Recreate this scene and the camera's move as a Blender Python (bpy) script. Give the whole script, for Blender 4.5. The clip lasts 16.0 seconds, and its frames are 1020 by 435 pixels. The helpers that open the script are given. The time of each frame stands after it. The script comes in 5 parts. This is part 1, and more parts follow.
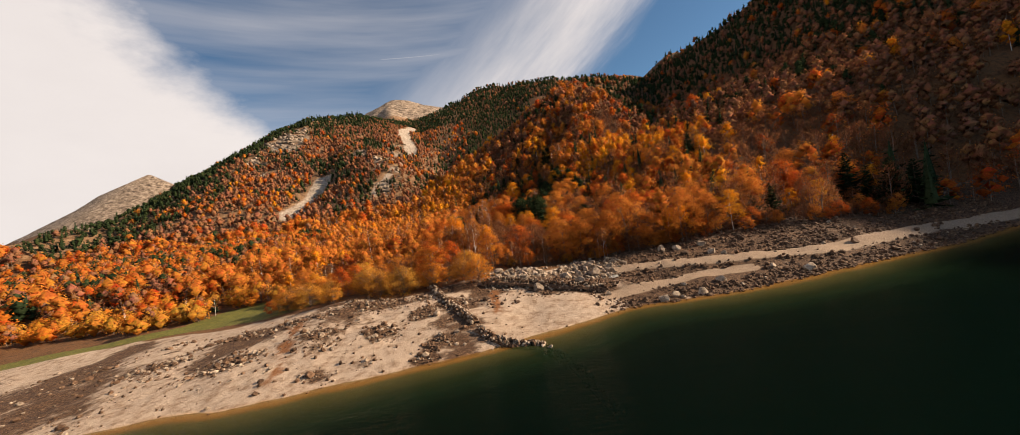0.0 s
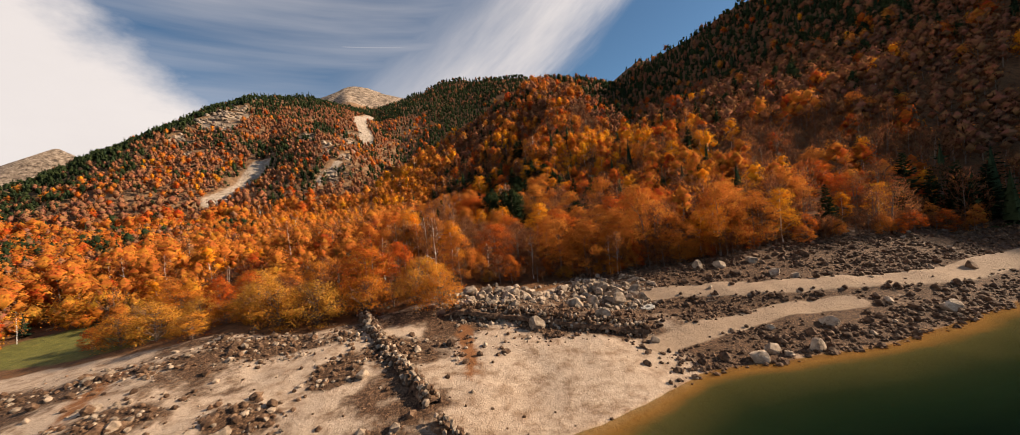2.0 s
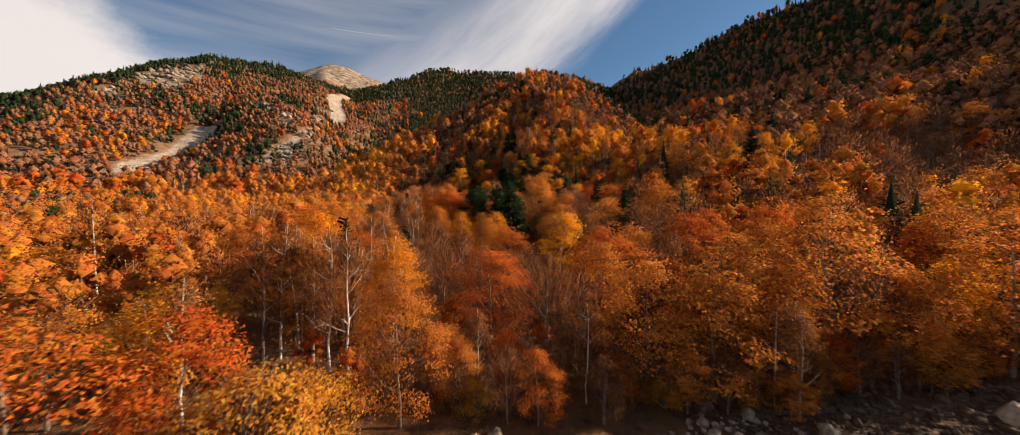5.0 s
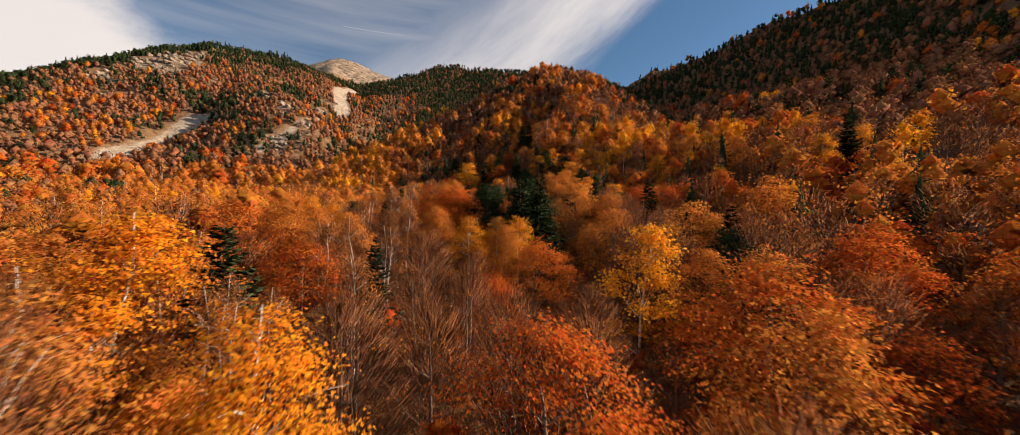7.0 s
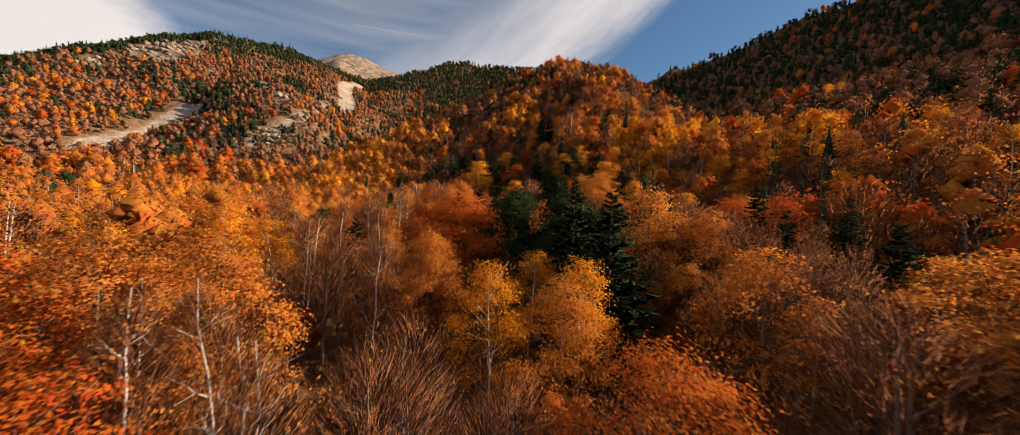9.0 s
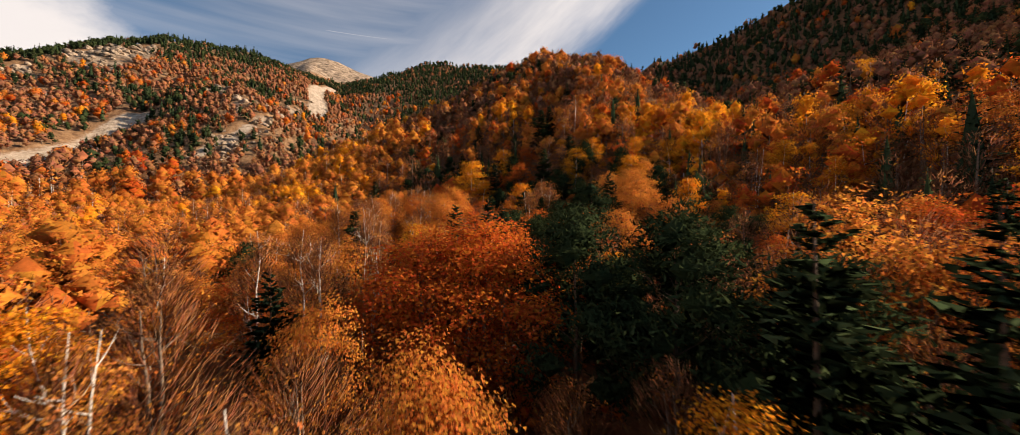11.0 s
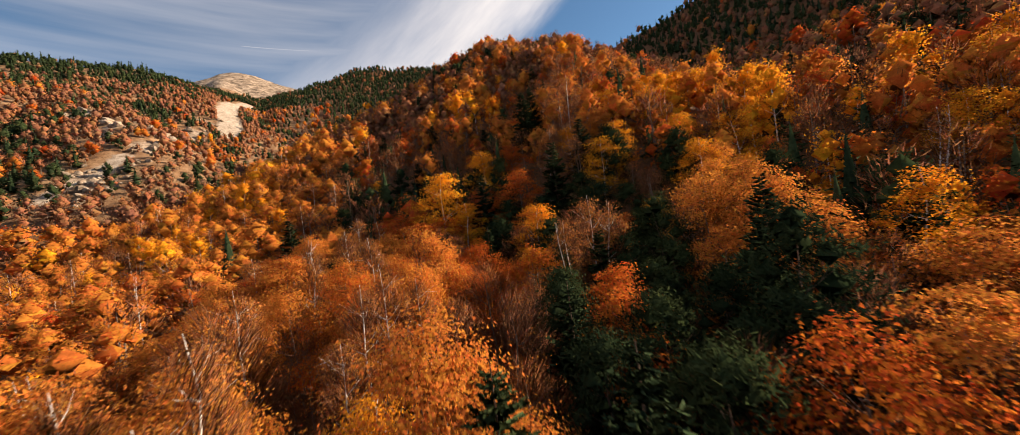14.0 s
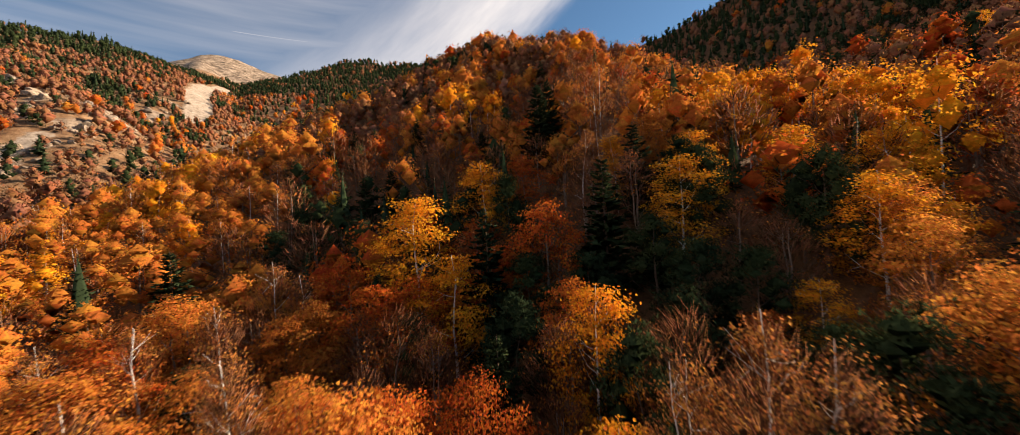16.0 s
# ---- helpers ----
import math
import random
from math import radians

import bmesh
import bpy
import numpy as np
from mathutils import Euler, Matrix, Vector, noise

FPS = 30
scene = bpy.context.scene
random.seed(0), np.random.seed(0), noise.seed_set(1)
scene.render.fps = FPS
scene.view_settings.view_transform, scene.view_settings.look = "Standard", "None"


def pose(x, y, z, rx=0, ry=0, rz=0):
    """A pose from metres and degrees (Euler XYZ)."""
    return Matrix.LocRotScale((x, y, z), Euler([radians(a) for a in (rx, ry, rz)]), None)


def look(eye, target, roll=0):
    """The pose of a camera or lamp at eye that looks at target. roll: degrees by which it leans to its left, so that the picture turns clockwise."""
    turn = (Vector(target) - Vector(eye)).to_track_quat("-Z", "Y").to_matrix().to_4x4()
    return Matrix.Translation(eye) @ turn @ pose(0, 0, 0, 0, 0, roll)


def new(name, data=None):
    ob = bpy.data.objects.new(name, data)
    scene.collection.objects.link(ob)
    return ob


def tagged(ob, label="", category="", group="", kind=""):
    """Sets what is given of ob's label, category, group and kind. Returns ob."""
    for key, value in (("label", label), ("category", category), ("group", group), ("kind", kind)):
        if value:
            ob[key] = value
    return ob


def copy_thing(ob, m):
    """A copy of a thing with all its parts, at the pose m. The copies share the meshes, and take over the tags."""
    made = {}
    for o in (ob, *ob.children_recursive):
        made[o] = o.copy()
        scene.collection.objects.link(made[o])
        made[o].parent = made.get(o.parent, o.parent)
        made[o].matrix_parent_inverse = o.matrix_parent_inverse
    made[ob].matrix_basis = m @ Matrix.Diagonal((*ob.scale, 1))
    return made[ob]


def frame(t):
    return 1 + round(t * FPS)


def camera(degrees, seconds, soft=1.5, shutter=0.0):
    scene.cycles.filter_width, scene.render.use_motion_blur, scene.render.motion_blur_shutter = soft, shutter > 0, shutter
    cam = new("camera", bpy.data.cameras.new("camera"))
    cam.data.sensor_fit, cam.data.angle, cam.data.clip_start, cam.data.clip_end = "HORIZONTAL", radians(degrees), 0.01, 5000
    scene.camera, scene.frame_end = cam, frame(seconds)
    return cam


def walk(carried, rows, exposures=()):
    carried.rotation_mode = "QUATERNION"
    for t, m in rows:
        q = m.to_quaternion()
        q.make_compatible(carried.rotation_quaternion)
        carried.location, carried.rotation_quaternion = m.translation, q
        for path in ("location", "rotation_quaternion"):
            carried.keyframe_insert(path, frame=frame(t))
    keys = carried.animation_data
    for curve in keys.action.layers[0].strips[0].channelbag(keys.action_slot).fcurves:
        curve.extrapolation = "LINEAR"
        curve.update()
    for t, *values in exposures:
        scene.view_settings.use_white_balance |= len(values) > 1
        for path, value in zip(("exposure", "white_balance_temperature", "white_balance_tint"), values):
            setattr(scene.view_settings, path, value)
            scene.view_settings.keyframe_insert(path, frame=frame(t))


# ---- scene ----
cam = camera(106.5, 16.0, soft=0.8, shutter=0.3)
METRES, EYE, TILT, LEAN, TURN = 160.0, 13.8, 0.0, 8.8, 0.0
ROWS = [
    (0.0, 0.0, 0.0, 0.0, -0.0, 0.0, -0.0),
    (0.5, -0.0059, 0.0348, -0.0032, -1.78, 0.05, -0.29),
    (1.0, -0.0104, 0.07, -0.0054, -3.35, 0.12, -0.9),
    (1.5, -0.0136, 0.1054, -0.0059, -4.79, 0.19, -1.72),
    (2.0, -0.0161, 0.1405, -0.0057, -6.14, 0.31, -2.72),
    (2.5, -0.0178, 0.1756, -0.0048, -7.26, 0.45, -3.79),
    (3.0, -0.0187, 0.2104, -0.0032, -8.12, 0.58, -4.93),
    (3.5, -0.0187, 0.2449, -0.0015, -8.86, 0.74, -5.96),
    (4.0, -0.018, 0.2791, 0.0002, -9.41, 0.83, -6.76),
    (6.5, -0.0133, 0.4316, 0.0053, -9.46, 1.11, -9.46),
    (7.0, -0.0133, 0.4575, 0.0065, -9.14, 1.13, -9.82),
    (7.5, -0.0127, 0.4878, 0.0091, -8.79, 1.11, -10.09),
    (8.0, -0.0128, 0.5178, 0.0127, -8.54, 1.08, -10.43),
    (8.5, -0.0134, 0.548, 0.0166, -8.33, 1.02, -10.82),
    (9.0, -0.0144, 0.5784, 0.02, -8.17, 1.01, -11.07),
    (11.5, -0.0276, 0.717, 0.034, -11.79, 1.81, -6.98),
    (12.0, -0.0301, 0.7459, 0.0384, -13.16, 1.99, -5.5),
    (12.5, -0.0318, 0.7756, 0.0436, -14.4, 2.13, -4.08),
    (13.0, -0.0329, 0.8056, 0.0493, -15.5, 2.22, -2.75),
    (13.5, -0.033, 0.8362, 0.055, -16.5, 2.31, -1.69),
    (14.0, -0.032, 0.867, 0.0613, -17.36, 2.37, -1.14),
    (14.5, -0.0294, 0.8975, 0.0679, -18.05, 2.44, -1.29),
    (15.0, -0.0248, 0.9281, 0.0758, -18.62, 2.53, -2.02),
    (15.5, -0.0187, 0.9579, 0.0842, -19.17, 2.75, -3.14),
    (16.0, -0.0118, 0.9877, 0.0926, -19.61, 3.21, -4.44),
]
walk(cam, [(t, pose(0, 0, EYE, TILT, LEAN, TURN) @ pose(METRES * x, METRES * y, METRES * z, 90 + pitch, roll, yaw)) for t, x, y, z, yaw, pitch, roll in ROWS],
     exposures=[(0.0, 0.89, 6750, 12), (10.0, 0.89, 6750, 12), (12.0, 1.19, 6750, 12), (13.5, 1.22, 6750, 12), (16.0, 1.17, 6750, 12)])


# ---------------------------------------------------------------- daylight
SUN_AZ, SUN_EL = 88.0, 26.5          # degrees clockwise from +y, degrees above the horizon


def math_node(tree, op, a, b=None, c=None, clamp=False):
    n = tree.nodes.new("ShaderNodeMath")
    n.operation, n.use_clamp = op, clamp
    for i, v in enumerate((a, b, c)):
        if v is None:
            continue
        if isinstance(v, (int, float)):
            n.inputs[i].default_value = v
        else:
            tree.links.new(v, n.inputs[i])
    return n.outputs[0]


def mix_colour(tree, fac, a, b, blend="MIX"):
    n = tree.nodes.new("ShaderNodeMix")
    n.data_type, n.blend_type = "RGBA", blend
    for sock, v in ((n.inputs[0], fac), (n.inputs[6], a), (n.inputs[7], b)):
        if isinstance(v, (int, float)):
            sock.default_value = v
        elif isinstance(v, tuple):
            sock.default_value = (*v, 1) if len(v) == 3 else v
        else:
            tree.links.new(v, sock)
    return n.outputs[2]


def noise_node(tree, vec, scale, detail=4.0, rough=0.55, dims="3D"):
    n = tree.nodes.new("ShaderNodeTexNoise")
    n.noise_dimensions = dims
    n.inputs["Scale"].default_value, n.inputs["Detail"].default_value, n.inputs["Roughness"].default_value = scale, detail, rough
    if vec is not None:
        tree.links.new(vec, n.inputs["Vector"])
    return n.outputs["Fac"]


def ramp(tree, fac, stops):
    n = tree.nodes.new("ShaderNodeValToRGB")
    el = n.color_ramp.elements
    while len(el) < len(stops):
        el.new(0.5)
    for e, (p, c) in zip(el, stops):
        e.position, e.color = p, (*c, 1) if len(c) == 3 else c
    tree.links.new(fac, n.inputs[0])
    return n.outputs[0]


def combine(tree, x, y, z=0.0):
    n = tree.nodes.new("ShaderNodeCombineXYZ")
    for i, v in enumerate((x, y, z)):
        if isinstance(v, (int, float)):
            n.inputs[i].default_value = v
        else:
            tree.links.new(v, n.inputs[i])
    return n.outputs[0]


def make_sky():
    world = bpy.data.worlds.new("sky")
    scene.world = world
    world.use_nodes = True
    t = world.node_tree
    bg = t.nodes["Background"]
    sky = t.nodes.new("ShaderNodeTexSky")
    sky.sky_type, sky.sun_disc = "NISHITA", False
    sky.sun_elevation, sky.sun_rotation = radians(SUN_EL), radians(SUN_AZ)
    sky.altitude, sky.air_density, sky.dust_density, sky.ozone_density = 1500, 1.0, 0.6, 1.6
    co = t.nodes.new("ShaderNodeTexCoord")
    sep = t.nodes.new("ShaderNodeSeparateXYZ")
    t.links.new(co.outputs["Generated"], sep.inputs[0])
    x, y, z = sep.outputs
    az = math_node(t, "MULTIPLY", math_node(t, "ARCTAN2", x, y), 57.2958)
    el = math_node(t, "MULTIPLY", math_node(t, "ARCSINE", z), 57.2958)
    # cloud bank over the lower end of the valley
    soft = noise_node(t, combine(t, math_node(t, "MULTIPLY", az, 0.05), math_node(t, "MULTIPLY", el, 0.09)), 1.3, 6, 0.6)
    s = math_node(t, "SUBTRACT", math_node(t, "MULTIPLY", math_node(t, "ADD", az, BANK_AZ), -1.0),
                  math_node(t, "MULTIPLY", math_node(t, "SUBTRACT", el, 14.8), 0.85))
    s = math_node(t, "ADD", s, math_node(t, "MULTIPLY", math_node(t, "SUBTRACT", soft, 0.5), 22.0))
    bank = t.nodes.new("ShaderNodeMapRange")
    bank.interpolation_type = "SMOOTHSTEP"
    bank.inputs[1].default_value, bank.inputs[2].default_value = -5.0, 7.0
    t.links.new(s, bank.inputs[0])
    limits = [t.nodes.new("ShaderNodeMapRange") for _ in range(2)]
    for n, v, a, b in zip(limits, (el, az), (52.0, -150.0), (30.0, -105.0)):
        n.interpolation_type = "SMOOTHSTEP"
        n.inputs[1].default_value, n.inputs[2].default_value = a, b
        t.links.new(v, n.inputs[0])
    bank = math_node(t, "MULTIPLY", bank.outputs[0], math_node(t, "MULTIPLY", limits[0].outputs[0], limits[1].outputs[0]))
    # high thin streaks, drawn out towards the upper right
    u = math_node(t, "ADD", math_node(t, "MULTIPLY", az, 0.82), math_node(t, "MULTIPLY", el, 0.57))
    v = math_node(t, "SUBTRACT", math_node(t, "MULTIPLY", el, 0.82), math_node(t, "MULTIPLY", az, 0.57))
    streak = noise_node(t, combine(t, math_node(t, "MULTIPLY", u, 0.025), math_node(t, "MULTIPLY", v, 0.11)), 1.6, 7, 0.62)
    fine = noise_node(t, combine(t, math_node(t, "MULTIPLY", az, 0.012), math_node(t, "MULTIPLY", el, 0.16), 3.0), 2.2, 5, 0.5)
    edge = math_node(t, "SUBTRACT", v, EDGE_V)      # degrees to the left of the sharp edge
    a = t.nodes.new("ShaderNodeMapRange")
    a.interpolation_type = "SMOOTHSTEP"
    a.inputs[1].default_value, a.inputs[2].default_value = -1.5, 3.0
    t.links.new(math_node(t, "ADD", edge, math_node(t, "MULTIPLY", math_node(t, "SUBTRACT", streak, 0.5), 5.0)), a.inputs[0])
    b = t.nodes.new("ShaderNodeMapRange")
    b.interpolation_type = "SMOOTHSTEP"
    b.inputs[1].default_value, b.inputs[2].default_value = 23.0, 5.0
    t.links.new(edge, b.inputs[0])
    fan = math_node(t, "MULTIPLY", math_node(t, "MULTIPLY", a.outputs[0], b.outputs[0]), math_node(t, "MULTIPLY_ADD", streak, 1.25, 0.12), clamp=True)
    veil = math_node(t, "MULTIPLY", math_node(t, "MULTIPLY_ADD", fine, 1.8, -0.5, True), math_node(t, "MULTIPLY", a.outputs[0], 0.42))
    # a thin vapour trail
    trail = [t.nodes.new("ShaderNodeMapRange") for _ in range(3)]
    off = math_node(t, "ABSOLUTE", math_node(t, "SUBTRACT", el, math_node(t, "MULTIPLY_ADD", az, 0.017, 24.28)))
    for n, v, a0, b0 in zip(trail, (off, az, az), (0.10, -16.4, -3.0), (0.02, -14.5, -8.0)):
        n.interpolation_type = "SMOOTHSTEP"
        n.inputs[1].default_value, n.inputs[2].default_value = a0, b0
        t.links.new(v, n.inputs[0])
    line = math_node(t, "MULTIPLY", math_node(t, "MULTIPLY", trail[0].outputs[0], trail[1].outputs[0]), math_node(t, "MULTIPLY", trail[2].outputs[0], 0.4))
    veil = math_node(t, "MAXIMUM", veil, line)
    cover = math_node(t, "MAXIMUM", math_node(t, "MAXIMUM", fan, veil), bank, clamp=True)
    white = mix_colour(t, soft, CLOUD_A, CLOUD_B)
    sky_tint = mix_colour(t, 1.0, sky.outputs[0], SKY_TINT, "MULTIPLY")
    t.links.new(mix_colour(t, cover, sky_tint, white), bg.inputs[0])
    bg.inputs[1].default_value = SKY_STRENGTH


BANK_AZ, EDGE_V = 31.6, 6.5
SKY_STRENGTH, SKY_TINT, CLOUD_A, CLOUD_B = 0.048, (0.80, 1.06, 1.14), (8.6, 8.1, 8.0), (10.2, 9.7, 9.5)
make_sky()
sun = new("sun", bpy.data.lights.new("sun", "SUN"))
sun.data.energy, sun.data.angle, sun.data.color = 5.0, radians(0.6), (1.0, 0.83, 0.62)
sun.matrix_world = look((0, 0, 0), (-math.sin(radians(SUN_AZ)) * math.cos(radians(SUN_EL)), -math.cos(radians(SUN_AZ)) * math.cos(radians(SUN_EL)), -math.sin(radians(SUN_EL))))

# ---------------------------------------------------------------- materials


def material(name, rough=0.8, spec=0.3):
    m = bpy.data.materials.new(name)
    m.use_nodes = True
    b = m.node_tree.nodes["Principled BSDF"]
    b.inputs["Roughness"].default_value, b.inputs["Specular IOR Level"].default_value = rough, spec
    return m, m.node_tree, b


def bump(tree, b, height, strength, distance):
    n = tree.nodes.new("ShaderNodeBump")
    n.inputs["Strength"].default_value, n.inputs["Distance"].default_value = strength, distance
    tree.links.new(height, n.inputs["Height"])
    tree.links.new(n.outputs[0], b.inputs["Normal"])


def attribute(tree, name):
    n = tree.nodes.new("ShaderNodeAttribute")
    n.attribute_name = name
    return n.outputs["Fac"]


def position(tree):
    return tree.nodes.new("ShaderNodeNewGeometry").outputs["Position"]


def tree_random(tree):
    """A number of its own for each tree, joined or single."""
    n = tree.nodes.new("ShaderNodeObjectInfo")
    return math_node(tree, "FRACT", math_node(tree, "ADD", attribute(tree, "tint"), n.outputs["Random"]))


def leaf_material(name, stops, glow=0.35, rough=0.75, spread=0.2):
    m, t, b = material(name, rough, 0.0)
    col = ramp(t, tree_random(t), stops)
    isle = t.nodes.new("ShaderNodeNewGeometry").outputs["Random Per Island"]
    k = math_node(t, "MULTIPLY_ADD", isle, spread * 2, 1.0 - spread)
    hue = t.nodes.new("ShaderNodeHueSaturation")
    t.links.new(math_node(t, "MULTIPLY_ADD", math_node(t, "FRACT", math_node(t, "MULTIPLY", isle, 7.31)), 0.035, 0.4825), hue.inputs["Hue"])
    grain = noise_node(t, position(t), 2.6, 3, 0.7)
    k = math_node(t, "MULTIPLY", k, math_node(t, "MULTIPLY_ADD", grain, 1.3, 0.36))
    t.links.new(k, hue.inputs["Value"])
    t.links.new(col, hue.inputs["Color"])
    t.links.new(hue.outputs[0], b.inputs["Base Color"])
    tr = t.nodes.new("ShaderNodeBsdfTranslucent")
    t.links.new(hue.outputs[0], tr.inputs[0])
    mx = t.nodes.new("ShaderNodeMixShader")
    mx.inputs[0].default_value = glow
    t.links.new(b.outputs[0], mx.inputs[1])
    t.links.new(tr.outputs[0], mx.inputs[2])
    t.links.new(mx.outputs[0], t.nodes["Material Output"].inputs[0])
    return m


def bark_material(name, dark, light, bands=False):
    m, t, b = material(name, 0.85)
    p = position(t)
    n = noise_node(t, p, 6.0, 5)
    col = ramp(t, n, [(0.3, dark), (0.65, light)])
    if bands:
        s = t.nodes.new("ShaderNodeVectorMath")
        s.operation = "MULTIPLY"
        t.links.new(p, s.inputs[0])
        s.inputs[1].default_value = (1.2, 1.2, 9.0)
        d = ramp(t, noise_node(t, s.outputs[0], 1.5, 3), [(0.60, (0, 0, 0)), (0.66, (1, 1, 1))])
        col = mix_colour(t, d, col, (0.05, 0.04, 0.035))
    t.links.new(col, b.inputs["Base Color"])
    bump(t, b, n, 0.5, 0.03)
    return m


LEAF = {
    "beech": leaf_material("orange_beech_leaves", [(0.0, (0.54, 0.180, 0.034)), (0.35, (0.58, 0.205, 0.038)), (0.75, (0.61, 0.228, 0.042)), (1.0, (0.52, 0.175, 0.034))], 0.5),
    "russet": leaf_material("russet_leaves", [(0.0, (0.46, 0.095, 0.018)), (0.5, (0.55, 0.13, 0.022)), (1.0, (0.52, 0.145, 0.025))], 0.48),
    "gold": leaf_material("golden_birch_leaves", [(0.0, (0.74, 0.29, 0.022)), (0.5, (0.78, 0.34, 0.026)), (1.0, (0.72, 0.26, 0.02))], 0.48),
    "birch": leaf_material("thin_birch_leaves", [(0.0, (0.48, 0.185, 0.048)), (1.0, (0.54, 0.21, 0.05))], 0.42),
    "bare": leaf_material("bare_twigs", [(0.0, (0.195, 0.087, 0.050)), (0.5, (0.215, 0.090, 0.045)), (1.0, (0.245, 0.096, 0.041))], 0.0, 0.8, 0.16),
    "fir": leaf_material("fir_needles", [(0.0, (0.024, 0.038, 0.020)), (0.5, (0.032, 0.047, 0.022)), (1.0, (0.042, 0.058, 0.024))], 0.08, 0.9, 0.4),
    "pine": leaf_material("pine_needles", [(0.0, (0.020, 0.030, 0.014)), (0.5, (0.028, 0.039, 0.016)), (1.0, (0.036, 0.047, 0.018))], 0.1, 0.8, 0.35),
    "willow": leaf_material("olive_shrub_leaves", [(0.0, (0.64, 0.25, 0.03)), (0.5, (0.58, 0.29, 0.05)), (1.0, (0.60, 0.20, 0.026))], 0.5),
}
BARK = {
    "grey": bark_material("grey_bark", (0.10, 0.065, 0.045), (0.24, 0.17, 0.125)),
    "white": bark_material("white_birch_bark", (0.50, 0.44, 0.38), (0.78, 0.72, 0.65), True),
    "brown": bark_material("brown_bark", (0.06, 0.035, 0.022), (0.14, 0.085, 0.055)),
}


def ground_material():
    m, t, b = material("ground", 0.92, 0.2)
    p = position(t)
    big, mid, fine = noise_node(t, p, 0.12, 5), noise_node(t, p, 0.9, 6, 0.65), noise_node(t, p, 9.0, 4, 0.7)
    cells = t.nodes.new("ShaderNodeTexVoronoi")
    cells.inputs["Scale"].default_value = 5.5
    t.links.new(p, cells.inputs["Vector"])
    grit = t.nodes.new("ShaderNodeSeparateColor")
    t.links.new(cells.outputs["Color"], grit.inputs[0])
    pebble = ramp(t, grit.outputs[0], [(0.0, (0.38, 0.35, 0.33)), (0.5, (0.85, 0.83, 0.8)), (0.9, (1.2, 1.17, 1.12)), (1.0, (1.7, 1.65, 1.6))])
    speck = ramp(t, noise_node(t, p, 14.0, 3, 0.7), [(0.36, (0.5, 0.46, 0.43)), (0.62, (1.15, 1.12, 1.1))])

    def mask(name, noisy=0.5, width=0.12):
        v = math_node(t, "ADD", attribute(t, name), math_node(t, "MULTIPLY", math_node(t, "SUBTRACT", mid, 0.5), noisy))
        n = t.nodes.new("ShaderNodeMapRange")
        n.interpolation_type = "SMOOTHSTEP"
        n.inputs[1].default_value, n.inputs[2].default_value = 0.5 - width, 0.5 + width
        t.links.new(v, n.inputs[0])
        return n.outputs[0]

    litter = ramp(t, mid, [(0.3, (0.07, 0.036, 0.018)), (0.55, (0.19, 0.09, 0.036)), (0.75, (0.14, 0.08, 0.038))])
    sand = mix_colour(t, big, (0.44, 0.325, 0.235), (0.56, 0.44, 0.335))
    sand = mix_colour(t, ramp(t, mid, [(0.46, (0, 0, 0)), (0.66, (1, 1, 1))]), sand, (0.28, 0.185, 0.12))
    # near-black low stop of the gravel paints the shaded gaps between stones
    gravel = ramp(t, fine, [(0.34, (0.024, 0.013, 0.008)), (0.5, (0.105, 0.057, 0.032)), (0.68, (0.27, 0.17, 0.105))])
    grass = ramp(t, mid, [(0.3, (0.10, 0.10, 0.022)), (0.6, (0.17, 0.16, 0.035)), (0.8, (0.27, 0.19, 0.05))])
    rock = ramp(t, noise_node(t, p, 0.12, 9, 0.75), [(0.38, (0.06, 0.042, 0.03)), (0.5, (0.27, 0.20, 0.145)), (0.62, (0.50, 0.40, 0.305))])
    scree = ramp(t, noise_node(t, p, 0.35, 8, 0.8), [(0.36, (0.20, 0.15, 0.105)), (0.5, (0.41, 0.335, 0.265)), (0.62, (0.56, 0.48, 0.40))])
    scrub = ramp(t, noise_node(t, p, 0.22, 7, 0.75), [(0.36, (0.10, 0.055, 0.032)), (0.5, (0.24, 0.135, 0.068)), (0.64, (0.38, 0.24, 0.135))])
    rust = ramp(t, fine, [(0.3, (0.17, 0.06, 0.02)), (0.7, (0.33, 0.15, 0.06))])
    col = mix_colour(t, mask("beach", 0.25, 0.1), litter, sand)
    col = mix_colour(t, mask("scrub", 0.4, 0.2), col, scrub)
    col = mix_colour(t, mask("grass", 0.7), col, grass)
    col = mix_colour(t, mask("gravel", 0.8, 0.18), col, mix_colour(t, 0.9, gravel, pebble, "MULTIPLY"))
    col = mix_colour(t, mask("track", 0.2, 0.1), col, mix_colour(t, mid, (0.28, 0.195, 0.13), (0.42, 0.31, 0.22)))
    col = mix_colour(t, mask("rust", 1.5, 0.35), col, rust)
    col = mix_colour(t, mask("scree", 1.3, 0.2), col, scree)
    col = mix_colour(t, mask("rock", 0.7), col, rock)
    col = mix_colour(t, 0.85, col, speck, "MULTIPLY")
    # weed and silt on the lake bed; dimmer light at depth is painted in
    depth = attribute(t, "depth")
    bed = ramp(t, depth, [(0.0, (0.62, 0.33, 0.12)), (0.10, (0.42, 0.22, 0.075)), (0.25, (0.16, 0.14, 0.06)), (0.5, (0.035, 0.085, 0.045)), (1.0, (0.007, 0.038, 0.024))])
    wet = t.nodes.new("ShaderNodeMapRange")
